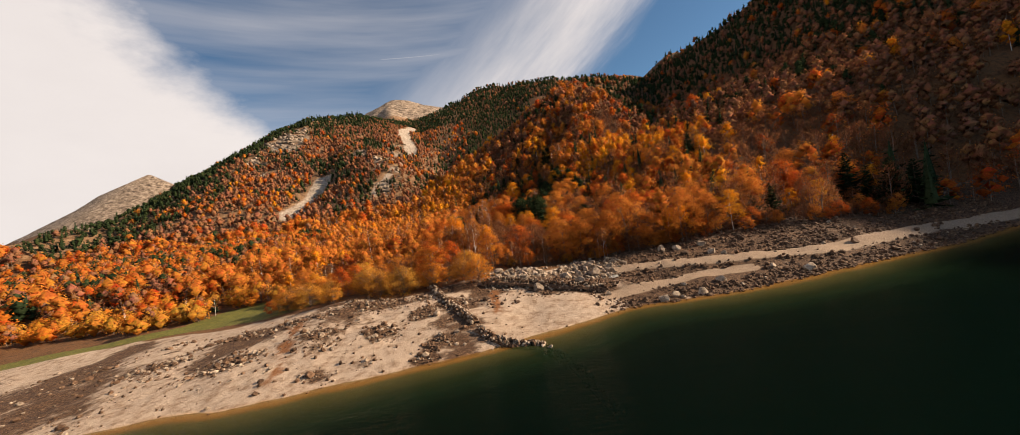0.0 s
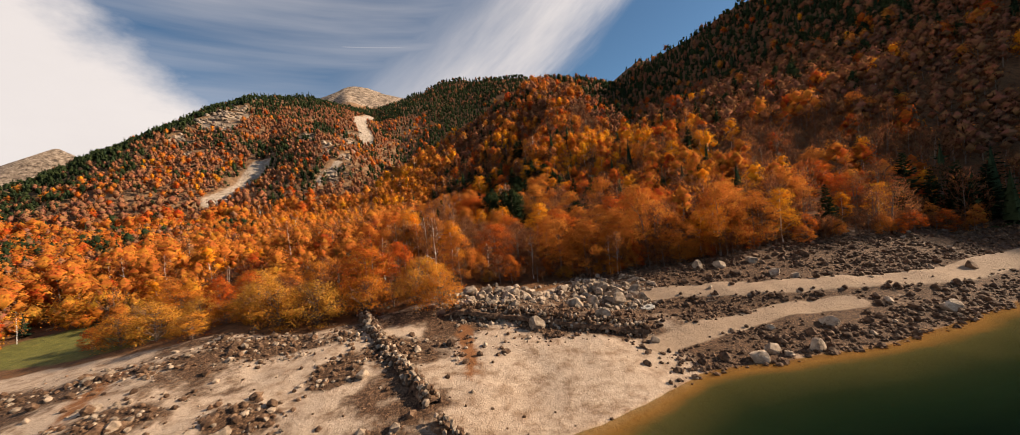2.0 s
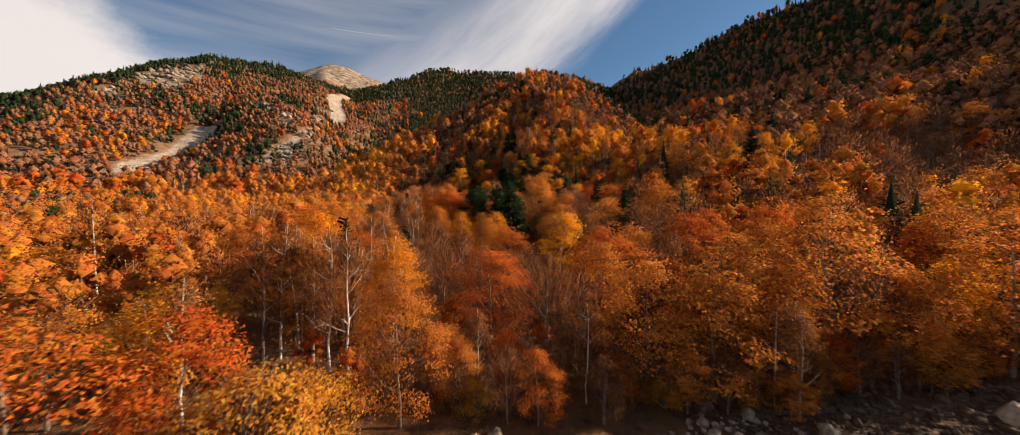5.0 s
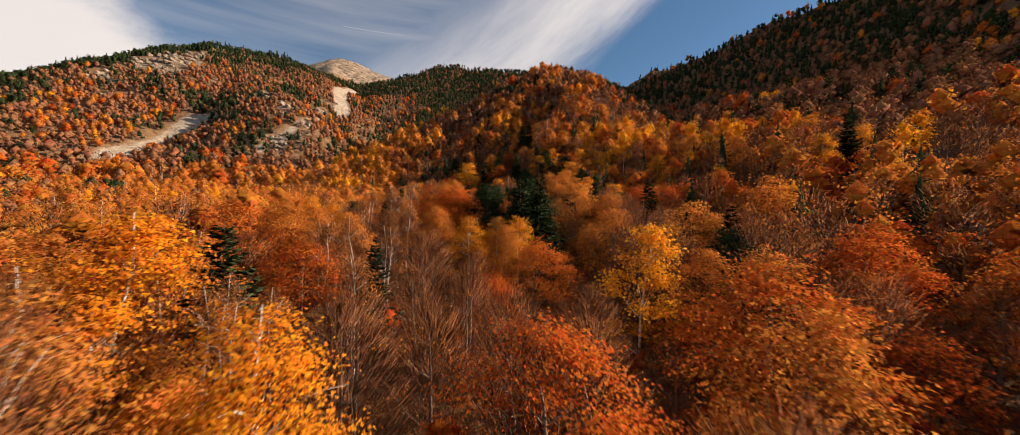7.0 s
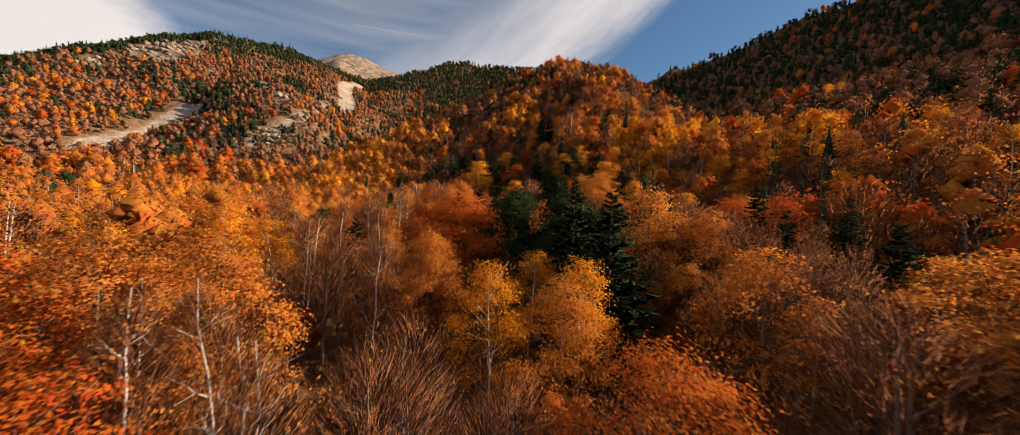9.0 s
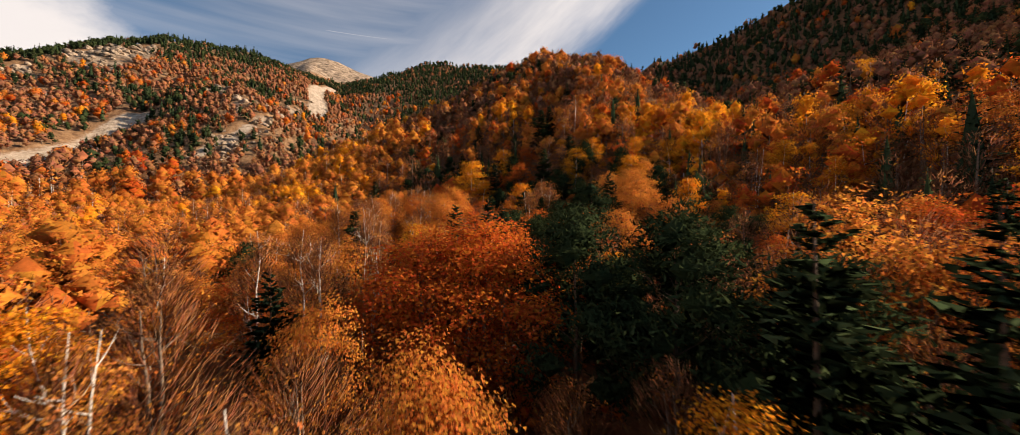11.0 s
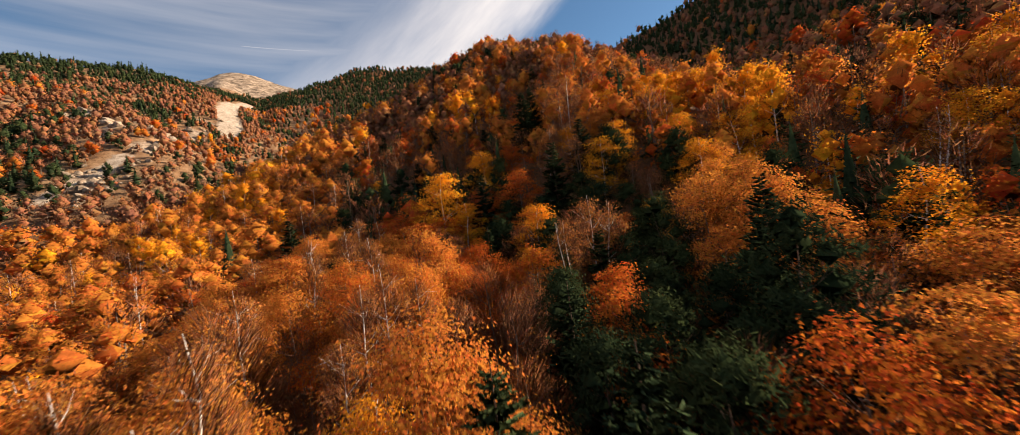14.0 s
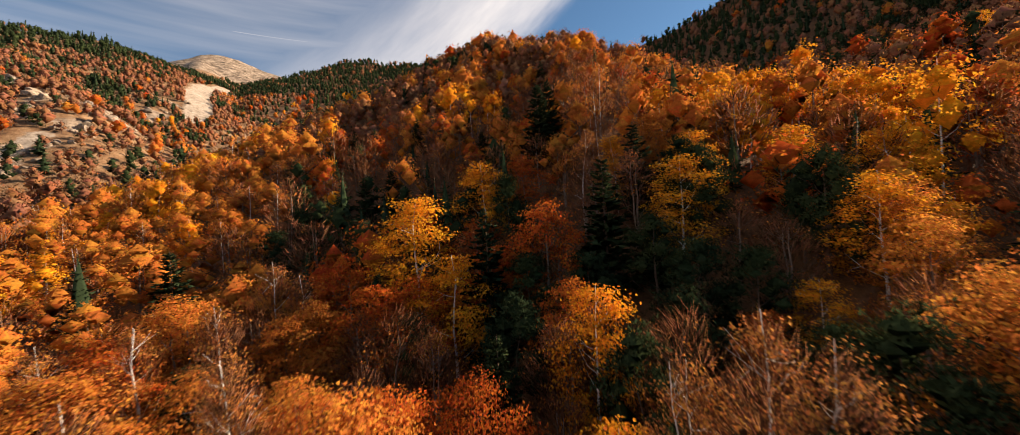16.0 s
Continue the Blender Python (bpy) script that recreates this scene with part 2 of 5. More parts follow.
    wet.inputs[1].default_value, wet.inputs[2].default_value = 0.0, 0.02
    t.links.new(depth, wet.inputs[0])
    col = mix_colour(t, wet.outputs[0], col, bed)
    t.links.new(col, b.inputs["Base Color"])
    h = math_node(t, "ADD", math_node(t, "MULTIPLY", mid, 1.0), math_node(t, "ADD", math_node(t, "MULTIPLY", fine, 0.4), math_node(t, "MULTIPLY", grit.outputs[0], 0.25)))
    bump(t, b, h, 0.9, 0.16)
    return m


def rock_material(name, dark, mid, light, scale=1.0):
    m, t, b = material(name, 0.88, 0.25)
    co = position(t)
    n = noise_node(t, co, 2.2 * scale, 8, 0.65)
    info = t.nodes.new("ShaderNodeObjectInfo").outputs["Random"]
    isle = t.nodes.new("ShaderNodeNewGeometry").outputs["Random Per Island"]
    col = ramp(t, n, [(0.3, dark), (0.5, mid), (0.72, light)])
    k = math_node(t, "MULTIPLY_ADD", math_node(t, "FRACT", math_node(t, "ADD", info, isle)), 0.7, 0.62)
    col = mix_colour(t, 1.0, col, combine(t, k, k, k), "MULTIPLY")
    t.links.new(col, b.inputs["Base Color"])
    bump(t, b, noise_node(t, co, 7.0 * scale, 6, 0.7), 0.7, 0.08 / scale)
    return m


GROUND = ground_material()
STONE = rock_material("grey_granite", (0.085, 0.056, 0.038), (0.28, 0.205, 0.145), (0.50, 0.40, 0.305))
RUBBLE = rock_material("brown_rubble", (0.026, 0.013, 0.008), (0.105, 0.056, 0.031), (0.27, 0.17, 0.105))
CLIFF = rock_material("pale_cliff_rock", (0.045, 0.032, 0.023), (0.24, 0.175, 0.125), (0.46, 0.36, 0.27), 0.5)


def water_material():
    m = bpy.data.materials.new("lake_water")
    m.use_nodes = True
    t = m.node_tree
    t.nodes.remove(t.nodes["Principled BSDF"])
    gl, tr = t.nodes.new("ShaderNodeBsdfGlossy"), t.nodes.new("ShaderNodeBsdfTransparent")
    gl.inputs["Roughness"].default_value = 0.03
    tr.inputs[0].default_value = (0.80, 0.86, 0.72, 1)
    p = position(t)
    s = t.nodes.new("ShaderNodeVectorMath")
    s.operation = "MULTIPLY"
    t.links.new(p, s.inputs[0])
    s.inputs[1].default_value = (0.6, 1.5, 1.0)
    h = math_node(t, "ADD", noise_node(t, s.outputs[0], 1.7, 6, 0.65), math_node(t, "MULTIPLY", noise_node(t, s.outputs[0], 0.25, 3), 1.5))
    bp = t.nodes.new("ShaderNodeBump")
    bp.inputs["Strength"].default_value, bp.inputs["Distance"].default_value = 1.0, 0.10
    t.links.new(h, bp.inputs["Height"])
    fr = t.nodes.new("ShaderNodeFresnel")
    fr.inputs[0].default_value = 1.18
    for n in (gl, fr):
        t.links.new(bp.outputs[0], n.inputs["Normal"])
    mx = t.nodes.new("ShaderNodeMixShader")
    t.links.new(math_node(t, "MULTIPLY", fr.outputs[0], 0.24), mx.inputs[0])
    df, cloudy = t.nodes.new("ShaderNodeBsdfDiffuse"), t.nodes.new("ShaderNodeMixShader")
    depth = attribute(t, "depth")
    rough = math_node(t, "ADD", depth, math_node(t, "MULTIPLY", math_node(t, "SUBTRACT", noise_node(t, s.outputs[0], 1.1, 4, 0.7), 0.5), 0.05))
    murk = ramp(t, rough, [(0.0, (0.36, 0.15, 0.04)), (0.022, (0.20, 0.08, 0.018)), (0.055, (0.04, 0.045, 0.016)), (0.2, (0.008, 0.018, 0.007)), (0.5, (0.0018, 0.0062, 0.0030)), (1.0, (0.0011, 0.0044, 0.0026))])
    t.links.new(murk, df.inputs[0])
    chop = t.nodes.new("ShaderNodeBump")
    chop.inputs["Strength"].default_value, chop.inputs["Distance"].default_value = 0.8, 0.12
    t.links.new(h, chop.inputs["Height"])
    t.links.new(chop.outputs[0], df.inputs["Normal"])
    t.links.new(ramp(t, depth, [(0.0, (0.35,) * 3), (0.06, (0.7,) * 3), (0.35, (0.97,) * 3)]), cloudy.inputs[0])
    t.links.new(tr.outputs[0], cloudy.inputs[1])
    t.links.new(df.outputs[0], cloudy.inputs[2])
    t.links.new(cloudy.outputs[0], mx.inputs[1])
    t.links.new(gl.outputs[0], mx.inputs[2])
    t.links.new(mx.outputs[0], t.nodes["Material Output"].inputs[0])
    return m


WATER = water_material()

# ---------------------------------------------------------------- mesh helpers


def array_mesh(name, v, faces, mats, idx=None, attrs=None, smooth=False, normals=None):
    """A mesh from arrays: vertices, one or more blocks of faces of three or four corners, materials and their index by face, numbers by vertex."""
    me = bpy.data.meshes.new(name)
    blocks = [np.asarray(f, np.int32) for f in faces if len(f)]
    corners = np.concatenate([f.ravel() for f in blocks])
    starts = np.cumsum(np.concatenate([[0]] + [np.full(len(f), f.shape[1]) for f in blocks]))[:-1]
    me.vertices.add(len(v))
    me.vertices.foreach_set("co", np.asarray(v, np.float32).ravel())
    me.loops.add(len(corners))
    me.loops.foreach_set("vertex_index", corners)
    me.polygons.add(len(starts))
    me.polygons.foreach_set("loop_start", starts.astype(np.int32))
    for m in mats:
        me.materials.append(m)
    if idx is not None:
        me.polygons.foreach_set("material_index", np.asarray(idx, np.int32))
    me.polygons.foreach_set("use_smooth", np.full(len(starts), smooth))
    for key, val in (attrs or {}).items():
        a = me.attributes.new(key, "FLOAT", "POINT")
        a.data.foreach_set("value", np.asarray(val, np.float32))
    me.update(calc_edges=True)
    if normals is not None:
        me.normals_split_custom_set_from_vertices(normals)
    return me


def lattice(i, j, seed):
    n = (i * 374761393 + j * 668265263 + seed * 974634) & 0xFFFFFFFF
    n = ((n ^ (n >> 13)) * 1274126177) & 0xFFFFFFFF
    return ((n ^ (n >> 16)) & 0xFFFFFF) / 0xFFFFFF


def value_noise(x, y, seed=0):
    i, j = np.floor(x).astype(np.int64), np.floor(y).astype(np.int64)
    u, v = x - i, y - j
    u, v = u * u * (3 - 2 * u), v * v * (3 - 2 * v)
    a, b, c, d = lattice(i, j, seed), lattice(i + 1, j, seed), lattice(i, j + 1, seed), lattice(i + 1, j + 1, seed)
    return (a * (1 - u) + b * u) * (1 - v) + (c * (1 - u) + d * u) * v - 0.5


def fbm(x, y, size, octaves=4, seed=0):
    total, amp = 0.0, 1.0
    for o in range(octaves):
        total = total + amp * value_noise(x / size + 13.7 * o, y / size - 7.1 * o, seed + o)
        amp, size = amp * 0.5, size * 0.5
    return total


def polyline(x, y, pts):
    """Distance to a line of points, and how far along it (0 to 1) the nearest place lies."""
    best, along = np.full(np.shape(x), 1e9), np.zeros(np.shape(x))
    n = len(pts) - 1
    for k in range(n):
        (ax, ay), (bx, by) = pts[k][:2], pts[k + 1][:2]
        s = np.clip(((x - ax) * (bx - ax) + (y - ay) * (by - ay)) / ((bx - ax) ** 2 + (by - ay) ** 2), 0, 1)
        d = np.hypot(x - ax - s * (bx - ax), y - ay - s * (by - ay))
        along = np.where(d < best, (k + s) / n, along)
        best = np.minimum(best, d)
    return best, along


# ---------------------------------------------------------------- the lie of the land
SHORE_X = (-900, -300, -120, -70, -43, -24, -11, -3, 4, 13, 25, 38, 50, 66, 82, 140, 260, 500, 900)
SHORE_Y = (-500, -60, 22, 31, 35, 37, 40, 42, 44, 48.6, 49, 51, 54, 57, 62, 74, 60, -120, -500)
RISE_X = (-120, -80, -55, -28, -10, 10, 30, 50, 90, 160)
RISE = (0.035, 0.04, 0.065, 0.17, 0.15, 0.13, 0.18, 0.24, 0.28, 0.30)
# crests: places and heights along them, and how the sides fall: steady slope, extra drop near the top and how far that reaches
CRESTS = [
    ([(-700, -60, 30), (-420, 130, 26), (-345, 253, 46), (-320, 310, 60), (-295, 385, 88), (-255, 440, 142), (-245, 505, 182), (-205, 575, 200), (-170, 650, 206), (-230, 850, 300)], (0.62, 0, 25)),
    ([(-205, 480, 150), (-112, 352, 86), (-90, 322, 64)], (0.64, 0, 25)),
    ([(66, 362, 124), (130, 440, 152), (213, 527, 170), (379, 776, 292), (600, 1000, 380)], (0.62, 0, 25)),
    ([(66, 362, 122), (54, 262, 62), (37, 212, 39)], (0.62, 0, 25)),
    # right ridge: unseen crest from (430, 190) on is set to shade the shore
    ([(213, 527, 174), (255, 425, 186), (300, 380, 202), (360, 300, 214), (430, 190, 208), (520, 0, 227), (700, -300, 120)], (0.50, 40, 80)),
    ([(-150, 770, 232), (-70, 785, 268), (-18, 790, 288), (40, 765, 276), (110, 720, 262), (213, 650, 230)], (0.58, 0, 25)),
    ([(-420, 1000, 290), (-277, 897, 313), (-234, 909, 333), (-178, 922, 319), (-124, 931, 305), (-60, 960, 285)], (0.62, 0, 25)),
    ([(231, 512, 191), (244, 508, 198)], (1.25, 0, 25)),
    ([(-1080, 1100, 250), (-1000, 1060, 286), (-930, 1010, 272), (-860, 1010, 225)], (0.66, 0, 25)),
]
WALL_LINE = [(-15.5, 66.0), (-11.4, 57.5), (-6.3, 48.0)]
WALL_LOW = [(-5.9, 46.2), (-2.4, 41.8), (1.2, 40.5), (4.0, 36.5), (6.5, 31.0)]
TRACK = [(13, 64.0), (19, 63.5), (24.5, 61.6), (31, 60.4), (38, 59.6), (47, 58.6), (60, 60.5), (75, 63.5), (100, 69)]
LOW_TRACK = [(12, 53.6), (18, 55), (27, 56.6), (34, 56.2)]
EDGE_WALL = [(-6, 63.5), (1.2, 60.5), (7.4, 57.4), (12.5, 55.6)]


OUTCROPS = [(-246, 417, 15), (-234, 413, 14), (-245, 440, 15), (-231, 430, 16), (-226, 441, 14), (-224, 408, 12), (-235, 464, 14), (-219, 359, 9), (-239, 379, 8), (-247, 385, 8), (-136, 372, 10), (-126, 364, 9), (-107, 338, 9), (-105, 325, 7),
            (-123, 449, 10), (-92, 345, 9), (-126, 477, 9), (-91, 326, 7), (-99, 303, 7), (-90, 296, 6), (-89, 286, 6), (-89, 307, 5), (236, 510, 17)]


def inland(x, y):
    return y - np.interp(x, SHORE_X, SHORE_Y) + 1.6 * fbm(x, y, 9.0, 3, 5)


def ground(x, y):
    """Height of the land at places of the plan."""
    x, y = np.asarray(x, float), np.asarray(y, float)
    d = inland(x, y)
    rise = np.interp(x, RISE_X, RISE)
    up = rise * np.minimum(d, 22) + np.interp(x, (-40, -5), (0.06, 0.085)) * np.clip(d - 22, 0, None)
    down = -(0.09 * -d + 0.012 * d * d)
    low = np.where(d > 0, up, np.maximum(down, -30))
    low = low + np.clip(d / 40, 0, 1) * 1.2 * fbm(x, y, 24, 3, 9)
    hills = np.full(np.shape(x), -200.0)
    for pts, (k, bite, reach) in CRESTS:
        for (ax, ay, az), (bx, by, bz) in zip(pts[:-1], pts[1:]):
            s = np.clip(((x - ax) * (bx - ax) + (y - ay) * (by - ay)) / ((bx - ax) ** 2 + (by - ay) ** 2), 0, 1)
            r = np.hypot(x - ax - s * (bx - ax), y - ay - s * (by - ay))
            hills = np.maximum(hills, az + s * (bz - az) - k * (np.sqrt(r * r + 150) - 12.2 * np.exp(-r / 45)) - bite * (1 - np.exp(-r / reach)))
    rough = np.clip((hills - low) / 40, 0, 1)
    hills = hills + rough * (8 * fbm(x, y, 70, 4, 21) + 3 * fbm(x, y, 16, 2, 33))
    w = 6.0
    land = np.logaddexp(low / w, hills / w) * w
    # the broad shoulder below the shaded flank
    land = land + 15 * np.interp(x, (12, 25, 42, 55, 70, 110, 150, 190, 230), (0, 0.12, 0.32, 0.78, 1, 1, 0.5, 0.12, 0)) * np.interp(y, (78, 98, 115, 126, 142, 200, 260, 330, 400), (0, 0.3, 0.62, 0.82, 0.95, 1, 0.8, 0.3, 0))
    # the valley floor climbs towards its far side
    land = land + np.interp(y, (92, 106, 130, 216, 240, 270, 330), (0, 3.0, 3.6, 5.5, 5, 2.5, 0)) * np.interp(x, (-320, -240, -166, -80, -50, -34, -18), (0, 0.8, 1.2, 1, 0.8, 0.45, 0))
    land = np.where(d > 0, land, low)
    blend = np.clip((d - 4) / 34, 0, 1)
    land = np.where(d > 0, low + (land - low) * blend, land)
    # benches, banks and furrows of the drained shore
    shore = np.clip(d / 4, 0, 1) * np.clip((34 - d) / 8, 0, 1)
    land = land + shore * (0.5 * fbm(x, y, 7, 3, 41) + 0.16 * fbm(x, y, 1.6, 2, 44))
    r, _ = polyline(x, y, EDGE_WALL)
    side = y - np.interp(x, [p[0] for p in EDGE_WALL], [p[1] for p in EDGE_WALL])
    land = land + 0.8 * np.clip(side / 1.2 + 0.5, 0, 1) * np.clip((9 - r) / 7, 0, 1)
    r, _ = polyline(x, y, TRACK)
    land = land + 0.5 * np.clip((2.6 - r) / 1.2, 0, 1)
    return land


RUBBLE_SPOTS = [(-17.6, 48.2, 3.4), (-14.5, 52.5, 2.6), (-11.7, 40.8, 2.2), (-18.5, 41.2, 3.2), (-22.0, 39.4, 2.8), (-10.6, 44.4, 1.8), (-10.5, 57.0, 3.0), (-28.0, 50.0, 4.0), (-36.0, 47.0, 4.0), (-47.0, 50.0, 5.0),
                (3.0, 60.0, 4.0), (-24.0, 60.0, 4.5)]


def rubble_density(x, y):
    """How thickly small stones lie, 0 to 1."""
    d = inland(x, y)
    g, g2 = fbm(x, y, 5.0, 3, 131), fbm(x, y, 2.2, 2, 137)
    right = np.clip((x - 7) / 5, 0, 1)
    stripes = np.clip(0.52 + 1.3 * g + 0.9 * g2, 0, 1)
    dens = right * np.clip(stripes + 0.4 * (d < 3.0) + 0.35 * ((d > 7.5) & (d < 11.5)) + 0.3 * (d > 14), 0, 1)
    for cx, cy, r in RUBBLE_SPOTS:
        dens = np.maximum(dens, np.clip(1.25 - np.hypot(x - cx, (y - cy) * 1.1) / r + 1.2 * g, 0, 1) * 0.9)
    for cx, cy, r in ((-0.5, 67.0, 7.5), (12.5, 66.0, 8.0)):
        dens = np.maximum(dens, np.clip(1.6 - 1.3 * np.hypot(x - cx, y - cy) / r, 0, 1))
    dens = np.maximum(dens, 0.035 + 0.8 * np.clip(g - 0.16, 0, 1))
    dens = np.maximum(dens, 0.8 * np.clip(1 - np.abs(d - 21) / 3, 0, 1) * (x < -14) * (x > -48))
    bare = np.minimum(polyline(x, y, TRACK)[0] - 1.0, polyline(x, y, LOW_TRACK)[0] - 0.6)
    dens = dens * np.clip(bare * 1.2, 0, 1)
    sandy = np.clip((np.hypot((x - 4.5) / 7.5, (y - 50.5) / 5.5) - 0.75) * 3, 0.06, 1)
    return dens * sandy * (d > -0.6) * (d < 27)


def zone_masks(x, y, z):
    """What covers the ground: one number from 0 to 1 for each kind."""
    d = inland(x, y)
    edge = np.interp(x, (-120, -70, -52, -40, -28, -14, -4, 8, 30, 50, 90), (46, 38, 31, 29, 27, 24, 24, 25, 22, 21, 16))
    beach = np.clip(0.5 + (edge - d) / 4 + 0.5 * fbm(x, y, 5, 3, 55), 0, 1)
    soft = lambda pts, w: np.clip(1.0 - (polyline(x, y, pts)[0] - w) / (0.5 * w + 0.5) * 0.5, 0, 1)
    track = np.maximum(soft(TRACK, 0.75), soft(LOW_TRACK, 0.5))
    g = fbm(x, y, 8, 4, 60)
    right = np.clip((x - 5) / 8, 0, 1)
    # thicker gravel to the right, its dark brown partly painting tree shade
    gravel = np.clip(np.maximum(0.36 + 1.2 * g + 0.85 * right, rubble_density(x, y) * 0.95), 0, 1) * beach
    sandy = np.clip((np.hypot((x - 5) / 9, (y - 50.5) / 5.5) - 0.8) * 3, 0, 1)
    gravel = gravel * sandy
    grass = np.clip(0.5 + (6.5 - np.hypot((x + 56.5) * 0.62, (y - 77.5) * 0.8)) / 4, 0, 1) + np.clip(0.5 + (4 - np.hypot((x + 44) * 0.5, y - 71)) / 3, 0, 1) * 0.9
    grass = grass + np.clip(0.5 + (3.2 - np.hypot((x + 86) * 0.25, (y - 68 - 0.15 * (x + 86)))) / 2.5, 0, 1) + np.clip(0.5 + (2.6 - np.hypot((x + 70) * 0.4, y - 71)) / 2.5, 0, 1)
    rust = np.clip(1 - np.minimum(polyline(x, y, [(-27, 39), (-29, 45), (-31, 49), (-33.5, 58)])[0] / 0.6, polyline(x, y, [(-4.4, 60), (-4.0, 55), (-3.6, 51)])[0] / 0.45) * 0.5 + 0.9 * fbm(x, y, 3, 3, 77), 0, 1)
    rock = np.clip((z - 232) / 20, 0, 1) * np.clip((-90 - x) / 30, 0, 1) + ((x < -700) & (z > 130)) + np.clip((y - 838) / 20, 0, 1) * (z > 150) * (x < 60)
    for cx, cy, cr in OUTCROPS:
        rock = np.maximum(rock, np.clip(1.15 - np.hypot(x - cx, y - cy) / cr + 0.9 * fbm(x, y, 14, 3, 71), 0, 1))
    scree = np.maximum(soft([(-165, 288), (-160.5, 300), (-159.5, 314), (-160, 328), (-160.5, 342)], 4.6), soft([(-107, 466), (-114, 492), (-128, 530), (-138, 575), (-134, 620)], 4.8))
    scree = np.maximum(scree, soft([(-100, 284), (-98, 300), (-93, 316)], 1.6))
    depth = np.clip(-z / 4.5, 0, 1)
    scrub = np.clip((z - 28) / 16, 0, 1) * np.clip((-50 - x) / 20, 0, 1) * (x > -700)
    return dict(scrub=scrub, beach=beach, gravel=gravel, track=track * (d > 0), grass=np.clip(grass, 0, 1), rust=rust, rock=rock, scree=scree, depth=depth)


def spaced(a, b, step):
    return np.linspace(a, b, max(2, int(round((b - a) / step)) + 1))[:-1]


def make_ground():
    xs = np.concatenate([spaced(-2600, -700, 110), spaced(-700, -420, 18), spaced(-420, -90, 4.5), spaced(-90, -45, 1.2), spaced(-45, 50, 0.7),
                         spaced(50, 95, 1.2), spaced(95, 420, 5), spaced(420, 700, 18), spaced(700, 2600, 110), [2600]])
    ys = np.concatenate([spaced(-2400, -100, 130), spaced(-100, 20, 8), spaced(20, 34, 1.2), spaced(34, 80, 0.7), spaced(80, 130, 2),
                         spaced(130, 640, 4.5), spaced(640, 1010, 9), spaced(1010, 3200, 90), [3200]])
    gx, gy = np.meshgrid(xs, ys)
    x, y = gx.ravel(), gy.ravel()
    z = ground(x, y)
    n, m = len(xs), len(ys)
    a = (np.arange(m - 1)[:, None] * n + np.arange(n - 1)).ravel()
    q = np.stack([a, a + 1, a + n + 1, a + n], 1)
    ob = new("ground", array_mesh("ground", np.stack([x, y, z], 1), [q], [GROUND], attrs=zone_masks(x, y, z), smooth=True))
    tagged(ob, "pale drained lakeshore, leaf-strewn forest floor and rocky mountain slopes", "ground", kind="structure")
    wet = (y[q[:, 0]] < 140) & (z[q].min(1) < 0.3)
    used, back = np.unique(q[wet], return_inverse=True)
    v = np.stack([x[used], y[used], np.zeros(len(used))], 1)
    w = new("water", array_mesh("water", v, [back.reshape(-1, 4)], [WATER], attrs={"depth": np.clip(-z[used] / 4.5, 0, 1)}))
    tagged(w, "dark green rippled mountain lake, brownish in the shallows", "lake", kind="structure")


make_ground()

# ---------------------------------------------------------------- trees


def tube(pts, rad, sides):
    """A tapered round stem through the points."""
    pts, rad = np.asarray(pts, float), np.asarray(rad, float)
    d = np.gradient(pts, axis=0)
    d /= np.linalg.norm(d, axis=1)[:, None] + 1e-9
    ref = np.array([0.31, 0.95, 0.0]) if abs(d[0, 2]) > 0.6 else np.array([0.0, 0.0, 1.0])
    u = np.cross(d, ref)
    u /= np.linalg.norm(u, axis=1)[:, None] + 1e-9
    w = np.cross(d, u)
    a = np.arange(sides) * 2 * np.pi / sides
    v = pts[:, None] + rad[:, None, None] * (np.cos(a)[None, :, None] * u[:, None] + np.sin(a)[None, :, None] * w[:, None])
    k, i = np.meshgrid(np.arange(len(pts) - 1), np.arange(sides), indexing="ij")
    j = (i + 1) % sides
    q = np.stack([k * sides + i, k * sides + j, (k + 1) * sides + j, (k + 1) * sides + i], -1).reshape(-1, 4)
    return v.reshape(-1, 3), q


def join(pieces, k=4):
    vs, fs, at = [], [], 0
    for v, f in pieces:
        vs.append(v)
        fs.append(f + at)
        at += len(v)
    if not vs:
        return np.zeros((0, 3)), np.zeros((0, k), int)
    return np.concatenate(vs), np.concatenate(fs)


def unit(v):
    return v / (np.linalg.norm(v, axis=-1, keepdims=True) + 1e-9)


def blades(c, u, w):
    """Pointed leaves or twigs round the places c, along u, as wide as w."""
    v = np.stack([c + u, c - 0.7 * u + w, c - 0.7 * u - w], 1).reshape(-1, 3)
    return v, np.arange(len(v)).reshape(-1, 3)


